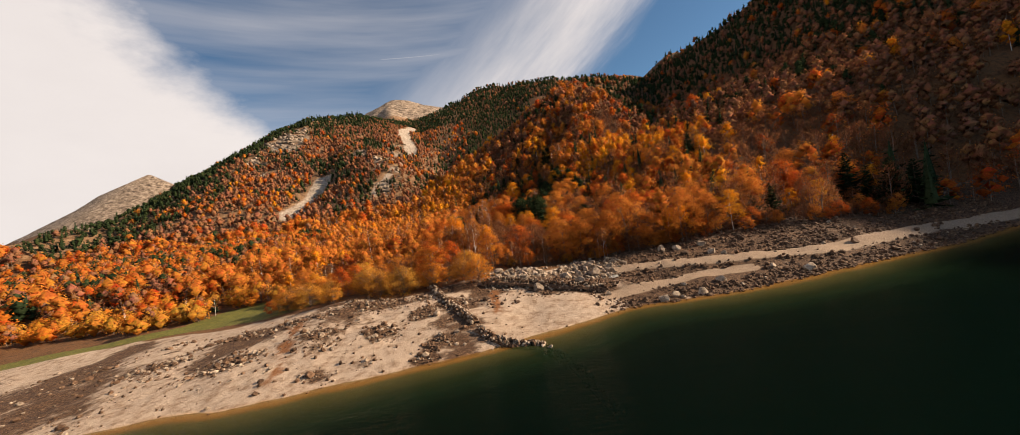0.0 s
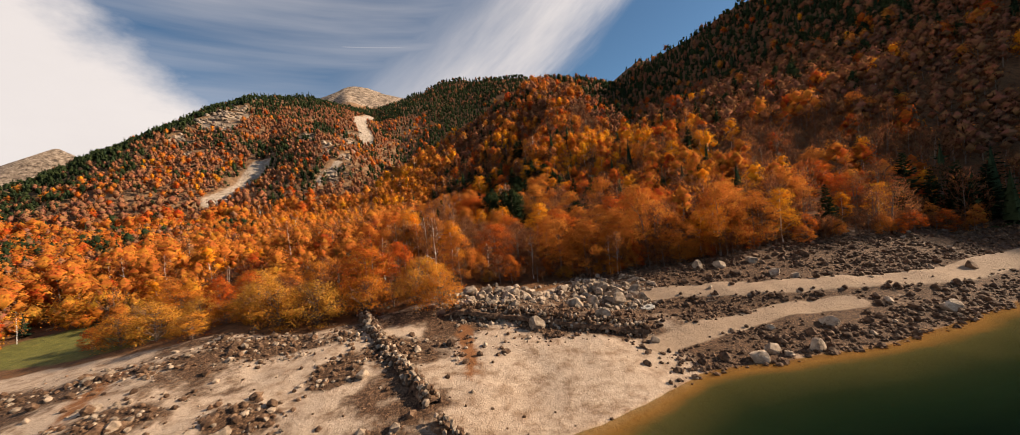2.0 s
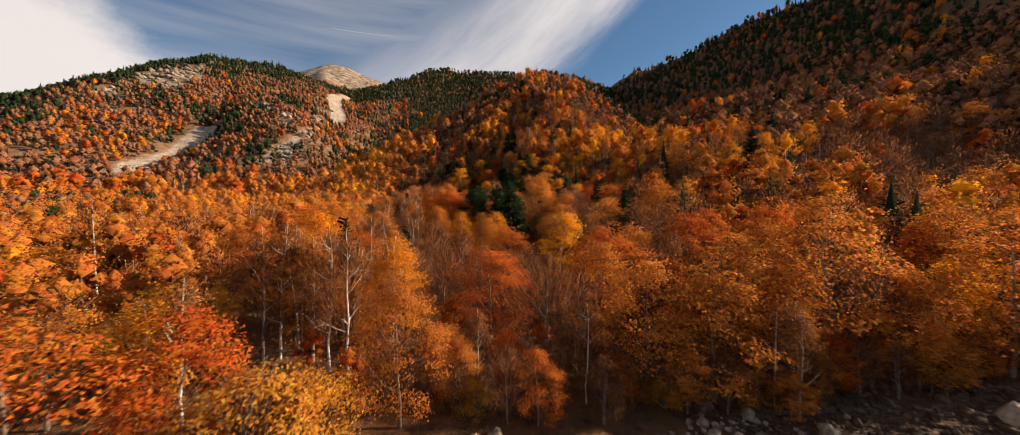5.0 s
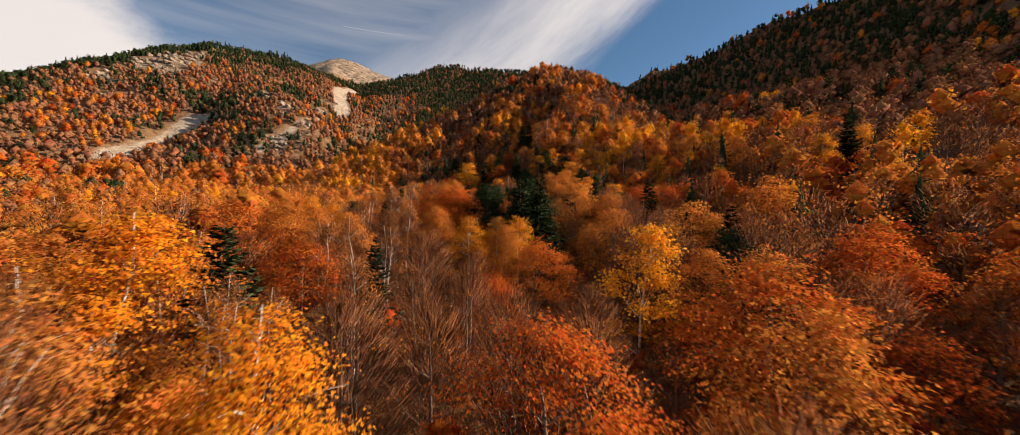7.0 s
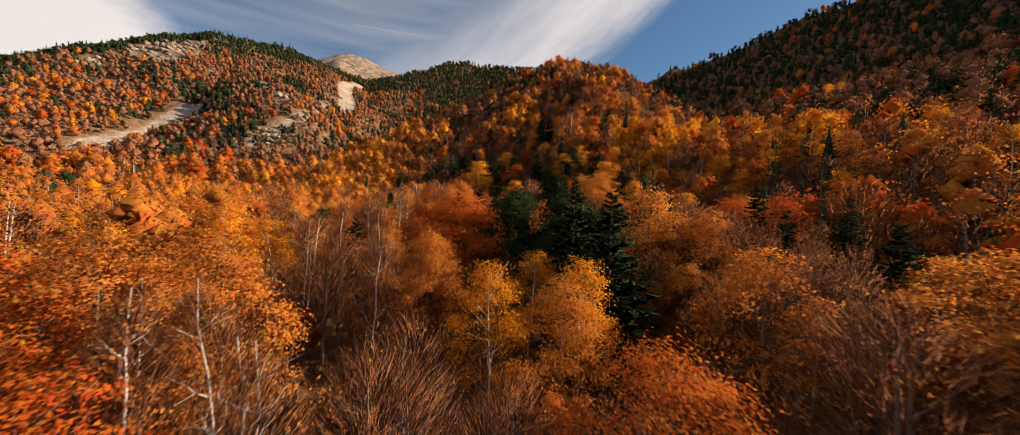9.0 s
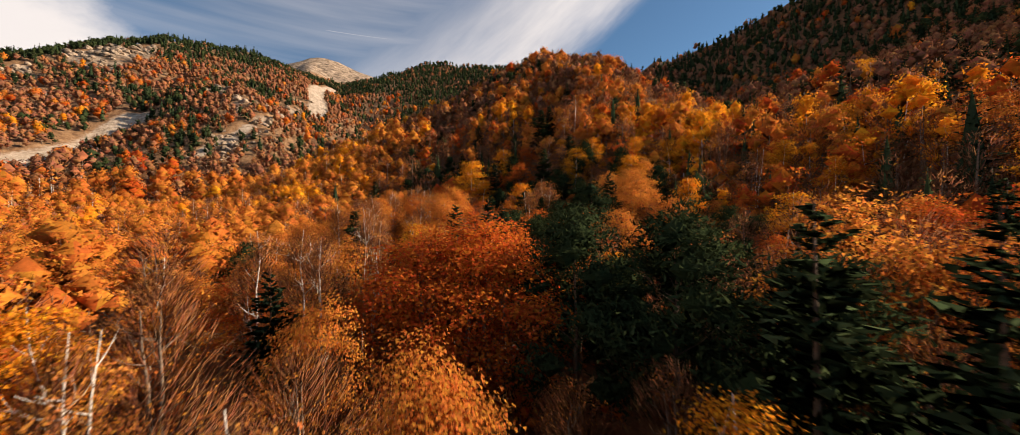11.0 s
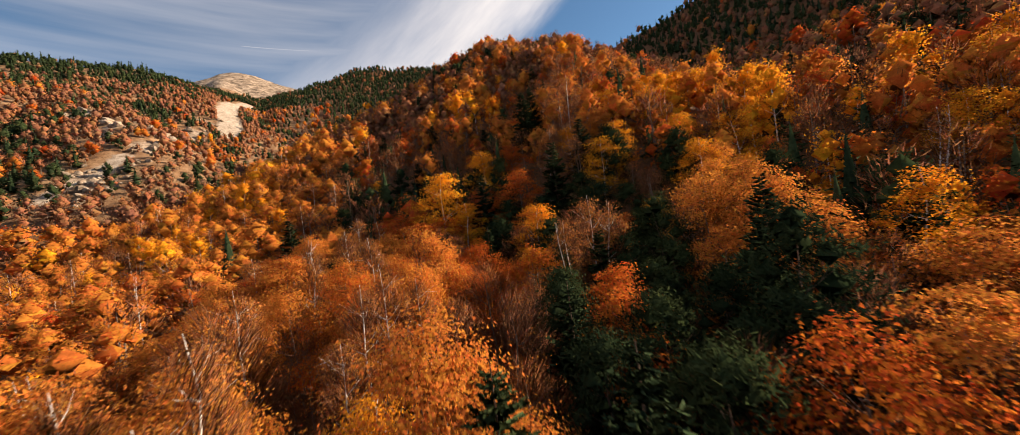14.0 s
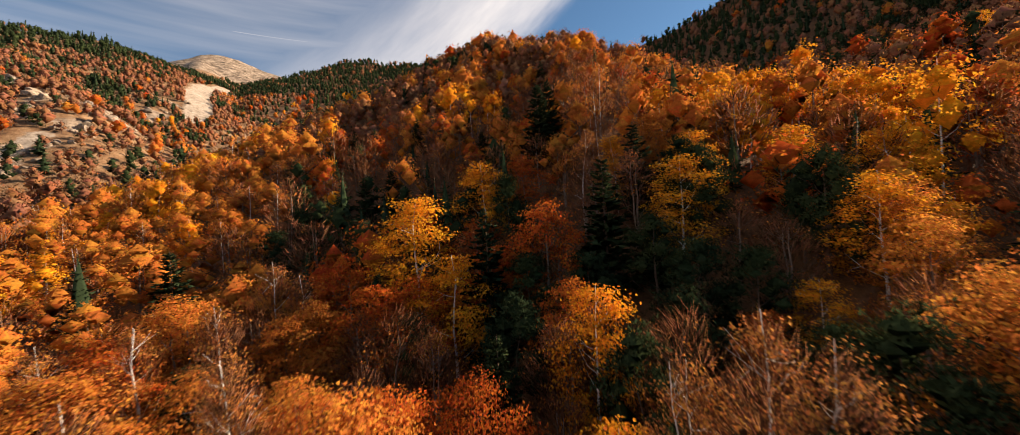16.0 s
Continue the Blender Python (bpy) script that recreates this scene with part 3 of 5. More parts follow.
SHAPE = {  # height, crown radius, where the crown begins, fullness of the outline low down
    "beech": (9.0, 3.1, 0.10, 0.72), "russet": (8.4, 3.0, 0.08, 0.75), "gold": (9.2, 2.2, 0.12, 0.72), "birch": (10.0, 1.95, 0.24, 0.75),
    "bare": (8.6, 2.9, 0.12, 0.8), "fir": (9.6, 2.3, 0.06, 0.0), "pine": (9.4, 2.5, 0.10, 0.62), "willow": (4.6, 2.7, 0.02, 0.8),
}
BARK_OF = {"beech": "grey", "russet": "grey", "gold": "white", "birch": "white", "bare": "grey", "fir": "brown", "pine": "brown", "willow": "grey"}
LOBES = {"beech": (15, 9, 6, 3), "russet": (15, 9, 6, 3), "gold": (13, 8, 5, 3), "birch": (12, 7, 5, 3), "bare": (12, 8, 5, 3), "pine": (14, 9, 6, 3), "willow": (14, 9, 6, 3)}


def crown_lobes(rng, kind, n):
    """The rounded clumps that make up a crown: centres and radii."""
    h, r, low, full = SHAPE[kind]
    out = []
    for i in range(n):
        u = ((i + 0.5) / n) ** 0.85
        rho = r * (2.3 / n) ** 0.5 * rng.uniform(0.82, 1.2) * (1.1 if kind == "gold" else 1.0)
        wide = r * math.sin(math.pi * min(u * 0.93 + 0.05, 0.99) ** full) ** 0.6
        k = max(wide - 0.72 * rho, 0.0) * rng.uniform(0.8, 1.12)
        a = i * 2.39996 + rng.normal(0, 0.35)
        out.append((k * math.cos(a), k * math.sin(a), h * low + 0.5 * rho + u * (h * (1 - low) - 1.4 * rho), rho))
    return np.array(out)


def on_lobes(rng, n, lobes, thick):
    """Places on the outer skin of the clumps, and the way outward there."""
    i = rng.choice(len(lobes), n, p=lobes[:, 3] ** 2 / (lobes[:, 3] ** 2).sum())
    away = unit(lobes[i, :3] * (1, 1, 0) + 1e-6) * np.clip(np.hypot(lobes[i, 0], lobes[i, 1]) / lobes[i, 3], 0, 1)[:, None]
    d = unit(rng.normal(0, 1, (n, 3)) + away * 0.9 + np.array([0, 0, 0.45]))
    return lobes[i, :3] + d * (lobes[i, 3] * (1.12 - thick * rng.random(n)))[:, None] * (1, 1, 0.88), d


OCTA = (np.array([(1, 0, 0), (-1, 0, 0), (0, 1, 0), (0, -1, 0), (0, 0, 1), (0, 0, -1)], float),
        np.array([(0, 2, 4), (2, 1, 4), (1, 3, 4), (3, 0, 4), (2, 0, 5), (1, 2, 5), (3, 1, 5), (0, 3, 5)]))


def hearts(rng, lobes, size):
    """The dense inside of each clump."""
    made = []
    for x, y, z, rho in lobes:
        v, f = OCTA
        p = v * rng.uniform(0.82, 1.15, (len(v), 1)) * rho * size * (1, 1, 0.88) + (x, y, z)
        made.append((p[f].reshape(-1, 3), np.arange(f.size).reshape(-1, 3)))
    return join(made, 3)


def grow(kind, seed, level, fine=False):
    """One tree: stem, leaves and twigs. level 0: seen from close by (fine: within a few metres), 1: some way off, 2: far, 3: very far."""
    rng = np.random.default_rng(seed * 7 + level)
    h, r, low, full = SHAPE[kind]
    few, level = level == 3, min(level, 2)
    sides = (6, 4, 3)[level]
    wood, crown = [], []
    lean = rng.normal(0, 0.03, 2)
    if kind == "fir":
        k = (6, 3, 2)[level]
        t = np.linspace(0, 1, k)
        wood.append(tube(np.stack([lean[0] * h * t * 0.3, lean[1] * h * t * 0.3, h * t], 1), 0.15 * (1 - 0.93 * t), sides))
        if level:
            ring = np.array([(math.cos(q) * r * 0.5, math.sin(q) * r * 0.5, h * 0.12) for q in np.arange(6) * math.pi / 3])
            cone = np.array([p for q in range(6) for p in (ring[q], ring[(q + 1) % 6], (0, 0, h * 0.93))])
            crown.append((cone, np.arange(18).reshape(-1, 3)))
        rows, per = (24, 9) if fine else (6, 5) if few else ((20, 8), (13, 7), (11, 6))[level]
        for i in range(rows):
            u = (i + rng.uniform(-0.3, 0.3)) / rows
            u = min(max(u, 0.0), 0.985)
            z = h * (low + (1 - low) * u)
            reach = r * (1 - u) ** 0.8 * rng.uniform(0.8, 1.15) + 0.12
            for a in np.arange(per) * 2 * np.pi / per + rng.random() * 6.3:
                a += rng.normal(0, 0.2)
                z = h * (low + (1 - low) * min(max(u + rng.uniform(-0.5, 0.5) / rows, 0), 0.985))
                L = reach * rng.uniform(0.65, 1.15)
                out = np.array([np.cos(a), np.sin(a), 0.0])
                sidew = np.array([-np.sin(a), np.cos(a), 0.0])
                droop = rng.uniform(-0.35, 0.40) - 0.35 * u
                n = 6 if fine else (4, 3, 1)[level]
                s = (np.arange(n) + 0.55) / n
                c = np.array([0, 0, z]) + out * (L * s)[:, None] - np.array([0, 0, 1.0]) * (droop * L * s * s)[:, None]
                if level == 0:
                    for sg in (-1, 1, 0):
                        dirs = unit(out * 0.8 + sidew * sg * 0.75 + rng.normal(0, 0.16, (n, 3)) + np.array([0, 0, 0.12]))
                        ln = (L * (0.36 - 0.14 * s)[:, None] + 0.12) * (0.72 if fine else 1.0)
                        wd = unit(np.cross(dirs, np.array([0, 0, 0.5]) + rng.normal(0, 0.9, (n, 3))))
                        crown.append(blades(c + dirs * ln * 0.5, dirs * ln * 0.62, wd * ln * 0.30))
                else:
                    dirs = unit(out + np.array([0, 0, -droop * 0.6]) + rng.normal(0, 0.12, (n, 3)))
                    ln = L * 0.8 / n
                    wd = unit(sidew + rng.normal(0, 0.7, (n, 3)))
                    crown.append(blades(c, dirs * ln, wd * (ln * (0.55, 0.6, 0.62)[level])))
        return join(wood), join(crown, 3), None, None
    # stem
    k = (6, 4, 2)[level]
    t = np.linspace(0, 1, k)
    bend = np.cumsum(rng.normal(0, 0.012, (k, 2)), 0) * h + lean * h * t[:, None]
    stems = {"birch": 1 + (seed % 3 == 0), "willow": 5, "bare": 1 + seed % 2}.get(kind, 1)
    for sidx in range(stems):
        off = rng.normal(0, 0.05, 2) * h if sidx else np.zeros(2)
        top = 0.97 if kind in ("birch", "gold") else 0.8
        p = np.concatenate([bend + off * t[:, None] + (off * 0.3), (h * top * t)[:, None]], 1)
        wood.append(tube(p, (0.09 if kind in ("birch", "gold") else 0.13 if kind != "willow" else 0.06) * (1.05 - 0.92 * t), sides))
        if level == 2:
            continue
        # limbs and their side branches
        for b in range((9, 3)[level]):
            u = rng.uniform(low, 0.9)
            base = np.array([np.interp(u, t, p[:, 0]), np.interp(u, t, p[:, 1]), h * top * u])
            a = b * 2.4 + rng.normal(0, 0.3)
            reach = r * rng.uniform(0.6, 0.95) * (1.05 - 0.65 * u)
            lift = reach * rng.uniform(0.5, 1.3)
            s = np.linspace(0, 1, 3)[:, None]
            out = np.array([np.cos(a), np.sin(a), 0.0])
            pts = base + out * reach * s + np.array([0, 0, 1.0]) * lift * s ** 1.4 + rng.normal(0, 0.05, (3, 3)) * s
            thick = 0.045 * (1.1 - 0.7 * u)
            wood.append(tube(pts, thick * (1.05 - 0.9 * s[:, 0]), 3))
            if level == 0:
                for e in range(1 + fine):
                    f = rng.uniform(0.3, 0.85)
                    st = base + out * reach * f + np.array([0, 0, 1.0]) * lift * f ** 1.4
                    d2 = unit(out + rng.normal(0, 0.7, 3) + np.array([0, 0, 0.7])) * rng.uniform(0.5, 1.1)
                    wood.append(tube(np.array([st, st + d2 * 0.5 + rng.normal(0, 0.04, 3), st + d2]), [thick * 0.5, thick * 0.3, 0.006], 3))
    shift = lambda c: c + np.concatenate([np.stack([np.interp(c[:, 2] / h, t, bend[:, i]) for i in (0, 1)], 1), np.zeros((len(c), 1))], 1)
    step = 3 if few else level
    lobes = crown_lobes(rng, kind, LOBES[kind][step])
    lobes[:, :3] = shift(lobes[:, :3])
    # twigs, seen bare: brushes that spread upward and outward from the stem
    n = {"bare": (1700, 560, 190, 44), "birch": (1300, 300, 80, 24), "russet": (420, 60, 0, 0), "beech": (480, 60, 0, 0), "gold": (320, 30, 0, 0), "willow": (420, 60, 12, 0), "pine": (0, 0, 0, 0)}[kind][step]
    n = int(n * 1.5) if fine else n
    twig = None
    if n:
        tip, way = on_lobes(rng, n, lobes, 0.35 if kind == "bare" else 0.5)
        root = tip * np.array([0.4, 0.4, 1.0]) - np.array([0, 0, 1.0]) * (0.5 + 0.5 * np.hypot(tip[:, 0], tip[:, 1]))[:, None]
        d = unit(unit(tip - root) + rng.normal(0, (0.16, 0.3, 0.5, 0.5)[step], (n, 3)))
        ln = rng.uniform(0.45, 0.95, n)[:, None] * (0.75, 0.7, 0.5, 0.6)[step]
        wd = unit(np.cross(d, rng.normal(0, 1, (n, 3)))) * (0.011 if fine else (0.014, 0.037, 0.1, 0.26)[step])
        twig = blades(tip - d * ln * 0.8, d * ln, wd)
        if kind == "bare" and level == 2:
            twig = join([twig, hearts(rng, lobes, (0, 0, 0.6, 0.7)[step])], 3)
    # leaves in sprays over the clumps
    n, per = {"bare": ((26, 9), (10, 3), (6, 1), (0, 1)), "birch": ((95, 16), (60, 4), (70, 1), (26, 1)), "russet": ((290, 24), (150, 4), (180, 1), (64, 1)),
              "beech": ((290, 24), (150, 4), (180, 1), (64, 1)), "gold": ((270, 25), (170, 5), (170, 1), (60, 1)), "willow": ((250, 20), (150, 5), (150, 1), (60, 1)), "pine": ((250, 22), (140, 4), (150, 1), (40, 1))}[kind][step]
    n, per = (int(n * 1.3), int(per * 1.3)) if fine else (n, per)
    if kind != "bare" or n:
        spot, way = on_lobes(rng, n, lobes, (0.6, 0.5, 0.4, 0.35)[step])
        c = np.repeat(spot, per, 0) + rng.normal(0, 1, (n * per, 3)) * np.array([0.34, 0.34, 0.12]) * (1, 1.1, 0.9, 0.8)[step]
        nrm = unit(np.repeat(way, per, 0) * (0.6, 1, 1, 1)[step] + np.array([0, 0, (0.6, 0.2, 0, 0)[step]]) + rng.normal(0, (0.5, 0.45, 0.35, 0.3)[step], c.shape))
        u = unit(np.cross(nrm, rng.normal(0, 1, c.shape)))
        w = np.cross(nrm, u)
        size = {"bare": 0.11, "birch": 0.11, "gold": 0.13, "willow": 0.13}.get(kind, 0.145) * (0.62, 1.05, 1.9, 3.5)[step] * rng.uniform(0.6, 1.3, (len(c), 1)) * (0.72 if fine else 1.0)
        if kind == "pine":                                          # tufts of long needles
            u = unit(u + nrm * 0.9)
            size = size * (2.0, 1.4, 1.15, 1.1)[step]
        leaf = blades(c, u * size, w * size * ((0.24, 0.45, 0.7, 0.8) if kind == "pine" else (0.75, 0.8, 0.85, 0.9))[step])
        if (level or kind == "pine") and kind != "bare" and (kind != "birch" or level == 2):
            leaf = join([leaf, hearts(rng, lobes, (0.6, 0.68, 0.78, 0.82)[step] * (0.7 if kind == "birch" else 1.0))], 3)
    else:
        leaf = (np.zeros((0, 3)), np.zeros((0, 3), int))
    return join(wood), leaf, twig, lobes


def tree_pieces(kind, seed, level, fine=False):
    """Stem, crown, and which of the crown's faces are twigs."""
    wood, crown, twig, lobes = grow(kind, seed, level, fine)
    flags = np.ones(len(crown[1]), int)
    if twig is not None:
        flags = np.concatenate([flags, np.full(len(twig[1]), 2)])
        crown = join([crown, twig], 3)
    # the clumps are shaded as rounded masses, the more so from far off
    h, r, low, full = SHAPE[kind]
    v = crown[0]
    if lobes is None:
        mass = unit(unit(v * (1, 1, 0)) + (0, 0, 0.5))
    else:
        gap = ((v[:, None] - lobes[None, :, :3]) ** 2).sum(2) / lobes[None, :, 3] ** 2
        whole = unit((v - (0, 0, h * (0.35 + 0.5 * low))) / (r, r, h * 0.5))
        mass = unit(unit(v - lobes[gap.argmin(1), :3]) * 0.45 + whole * 0.55)
    a, b, c = v[0::3], v[1::3], v[2::3]
    own = np.repeat(unit(np.cross(b - a, c - a)), 3, 0)
    own = own * np.where((own * mass).sum(1, keepdims=True) < 0, -1.0, 1.0)
    k = (0.5, 0.68, 0.7, 0.7)[level]
    return wood, crown, flags, unit(mass * k + own * (1 - k))


def crown_mats(kind):
    return [BARK[BARK_OF[kind]], LEAF[kind if kind != "bare" else "beech"], LEAF["bare"]]


LABEL = {
    "beech": ("beech_tree", "orange-leaved beech tree with a full rounded crown"),
    "russet": ("beech_tree", "red-brown beech tree keeping its withered leaves"),
    "gold": ("birch_tree", "golden-yellow birch with a slim pointed crown"),
    "birch": ("birch_tree", "white-stemmed birch with few orange leaves"),
    "bare": ("bare_tree", "leafless tree with a haze of red-brown twigs"),
    "fir": ("fir_tree", "dark green conical fir tree among autumn woods"),
    "pine": ("pine_tree", "dark green pine with a broad tufted crown"),
    "willow": ("willow_shrub", "bushy olive-gold willow shrub at the shore"),
}
PROTO = {}


def plant(kind, variant, x, y, z, scale, turn, tall=1.0):
    """A single tree of stem and crown, standing on the ground."""
    m = Matrix.LocRotScale((x, y, z), Euler((0, 0, turn)), (scale, scale, scale * tall))
    fine = abs(x + 2.5) < 8.5 and 72 < y < 178
    if (kind, variant, fine) in PROTO:
        made = copy_thing(PROTO[kind, variant, fine], m)
        made.matrix_basis = m
        return made
    wood, crown, flags, nrm = tree_pieces(kind, variant + 1, 0, fine)
    name, label = LABEL[kind]
    top = new(name)
    tagged(top, label, "shrub" if kind == "willow" else "tree", {"fir": "fir trees of the wood", "pine": "fir trees of the wood", "willow": "shrubs at the wood's edge"}.get(kind, "broadleaf trees of the wood"))
    top.empty_display_size = 0.5
    trunk = new("trunk", array_mesh("trunk", wood[0], [wood[1]], [BARK[BARK_OF[kind]]], smooth=True))
    leaves = new("crown", array_mesh("crown", crown[0], [crown[1]], crown_mats(kind), flags, smooth=True, normals=nrm))
    trunk.parent = leaves.parent = top
    PROTO[kind, variant, fine] = top
    top.matrix_basis = m
    return top


def thicket(name, label, kind, level, places):
    """Many trees of one kind as one joined object."""
    if not len(places):
        return
    made = [tree_pieces(kind, 50 + i, level) for i in range((0, 10, 8, 8)[level])]
    rng = np.random.default_rng(len(places))
    vs, ns, qs, fs, mq, mf, ts, at = [], [], [], [], [], [], [], 0
    for x, y, z, s, tall in places:
        wood, crown, flags, nrm = made[rng.integers(len(made))]
        v = np.concatenate([wood[0], crown[0]])
        a = rng.random() * 6.283
        ca, sa = math.cos(a), math.sin(a)
        p = v * (s, s, s * tall)
        vs.append(np.stack([p[:, 0] * ca - p[:, 1] * sa + x, p[:, 0] * sa + p[:, 1] * ca + y, p[:, 2] + z], 1))
        ns.append(np.zeros((len(wood[0]), 3)))
        ns.append(np.stack([nrm[:, 0] * ca - nrm[:, 1] * sa, nrm[:, 0] * sa + nrm[:, 1] * ca, nrm[:, 2]], 1))
        qs.append(wood[1] + at)
        fs.append(crown[1] + at + len(wood[0]))
        mq.append(np.zeros(len(wood[1]), int))
        mf.append(flags)
        ts.append(np.full(len(v), rng.random()))
        at += len(v)
    me = array_mesh(name, np.concatenate(vs), [np.concatenate(qs), np.concatenate(fs)], crown_mats(kind), np.concatenate(mq + mf), {"tint": np.concatenate(ts)}, smooth=True, normals=np.concatenate(ns))
    tagged(new(name, me), label, "forest", kind="stuff")


def ceiling(y):
    """Height that the trees keep under along the glade line near x = -2.5."""
    return np.interp(y, (60, 80, 92, 115, 129, 144, 158, 175), (13.6, 15.0, 15.9, 18.4, 20.8, 23.6, 27.0, 31.0))


def kind_at(x, y, z, rng):
    """Which kind of tree grows at a place."""
    u = rng.random()
    n1 = float(fbm(np.array([x]), np.array([y]), 38, 3, 81)[0])
    n2 = float(fbm(np.array([x]), np.array([y]), 60, 3, 91)[0])
    n3 = float(fbm(np.array([x]), np.array([y]), 22, 2, 97)[0])
    if z > 150 and y > 600:                                    # the conifer hill at the valley's head
        return "fir" if u < 0.4 else "pine" if u < 0.92 else "bare"
    if x < -60 and z > 30 and y > 250:                         # sunny slope across the valley
        r = float(polyline(np.array([x]), np.array([y]), CRESTS[0][0])[0][0])
        if u < np.clip(1.9 - r / 26 + 0.5 * n1, 0.30 + 1.1 * n1 + 0.6 * n3, 0.97):
            return "pine" if rng.random() < 0.75 else "fir"
        v = rng.random() + 0.35 * n2
        return "bare" if v < 0.86 else "russet" if v < 0.92 else "beech" if v < 1.04 else "gold"
    if x > 88 or (x > 66 and y < 140 and z > 14):               # shaded flank
        dark = 32 + 0.25 * x + 0.12 * (y - 180) + 16 * n1       # firs take over above this height
        if u < np.clip(0.5 + (z - dark) / 26, 0.03, 0.86):
            return "fir" if rng.random() < 0.6 else "pine"
        v = rng.random()
        return "bare" if v < 0.89 else "russet" if v < 0.95 else "beech" if v < 0.99 else "gold"
    band = abs((x - 8) * 0.9 + (y - 192) * 0.42 + 10 * n3)      # dark fir belt running up the glen
    if 150 < y < 290 and band < 12 and x > -12:
        return "fir" if u < 0.22 else "pine" if u < 0.46 else "russet" if u < 0.62 else "gold" if u < 0.72 else "bare"
    if y > 205 and x > -12 - 0.1 * (y - 205):                   # knoll
        if u < 0.07 + 0.5 * max(n1, 0) + (0.5 if z > 88 and x < 56 else 0) + (0.4 if y > 440 else 0):
            return "fir" if rng.random() < 0.6 else "pine"
        v = rng.random() + 0.3 * n3
        return "bare" if v < 0.70 else "russet" if v < 0.80 else "beech" if v < 0.98 else "gold"
    if y > 210 and x > -130 and x < -30 and abs(x + 20 + 0.42 * (y - 215)) < 22:   # stream line
        return "gold" if u < 0.32 else "beech" if u < 0.78 else "birch"
    if 33 < x < 85 and 150 < y < 210 and n2 > -0.12:
        return "gold" if u < 0.22 else "beech" if u < 0.42 else "russet" if u < 0.55 else "bare" if u < 0.82 else "fir"
    if 0.8 < x < 17 and 118 < y < 138:                          # clump of firs beside the glade
        return "pine" if u < (0.55 if y > 126 else 0.1) else "fir" if u < 0.6 and y > 126 else "beech" if u < 0.72 else "bare"
    if 3 < x < 22 and 84 < y < 119:                             # bare, shaded trees
        return "bare" if u < 0.76 else "russet" if u < 0.82 else "beech" if u < 0.94 else "pine"
    if -16 < x < 9 and y < 137 and y > 78:                      # thin, half-bare wood in the glade
        return ("bare" if u < (0.70 if x > -6 else 0.44) else "birch" if u < 0.74 else "russet" if u < 0.82 else "beech")
    if 2.2 - 0.11 * (y - 144) < x < 35 and 140 < y < 190:                            # firs in the hollow
        if y < 150 and x > 4 or x > 22 and y < 165:
            return "bare" if u < 0.62 else "russet" if u < 0.78 else "beech" if u < 0.95 else "pine"
        return "fir" if u < 0.06 else "pine" if u < (0.5 if x > 4 and y < 178 else 0.24) else "russet" if u < 0.68 else "bare"
    if x > 8 and y < 150:
        if y > 89 - 0.2 * (x - 8):
            return "bare" if u < 0.48 else "beech" if u < 0.66 else "russet" if u < 0.82 else "fir" if u < 0.93 else "gold"
        if x > 44:
            return "fir" if u < 0.16 else "bare" if u < 0.66 else "russet" if u < 0.76 else "beech" if u < 0.9 else "gold"
        return "beech" if u < 0.44 else "russet" if u < 0.52 else "bare" if u < 0.95 else "gold"
    if x < -5 and y < 84 + 0.1 * (-5 - x) and u < 0.80:         # scrub along the shore
        return "willow" if u < 0.62 else "bare" if u < 0.72 else "russet"
    if y > 330:                                                 # head of the valley
        return "fir" if u < (0.75 if z > 85 else 0.25) else "bare" if u < 0.9 else "russet"
    if x < -85 and n2 + 0.006 * (-85 - x) > 0.0:                # browner mixed wood at the foot of the far slope
        return "pine" if u < 0.14 else "fir" if u < 0.2 else "bare" if u < 0.55 else "russet" if u < 0.72 else "beech"
    # orange woods of the valley floor
    if n1 + n3 > 0.12:
        return "birch" if u < 0.20 else "bare" if u < 0.40 else "beech" if u < 0.94 else "gold"
    return "beech" if u < 0.66 else "russet" if u < 0.74 else "bare" if u < 0.91 else "birch" if u < 0.97 else "gold" if u < 0.99 else "fir"


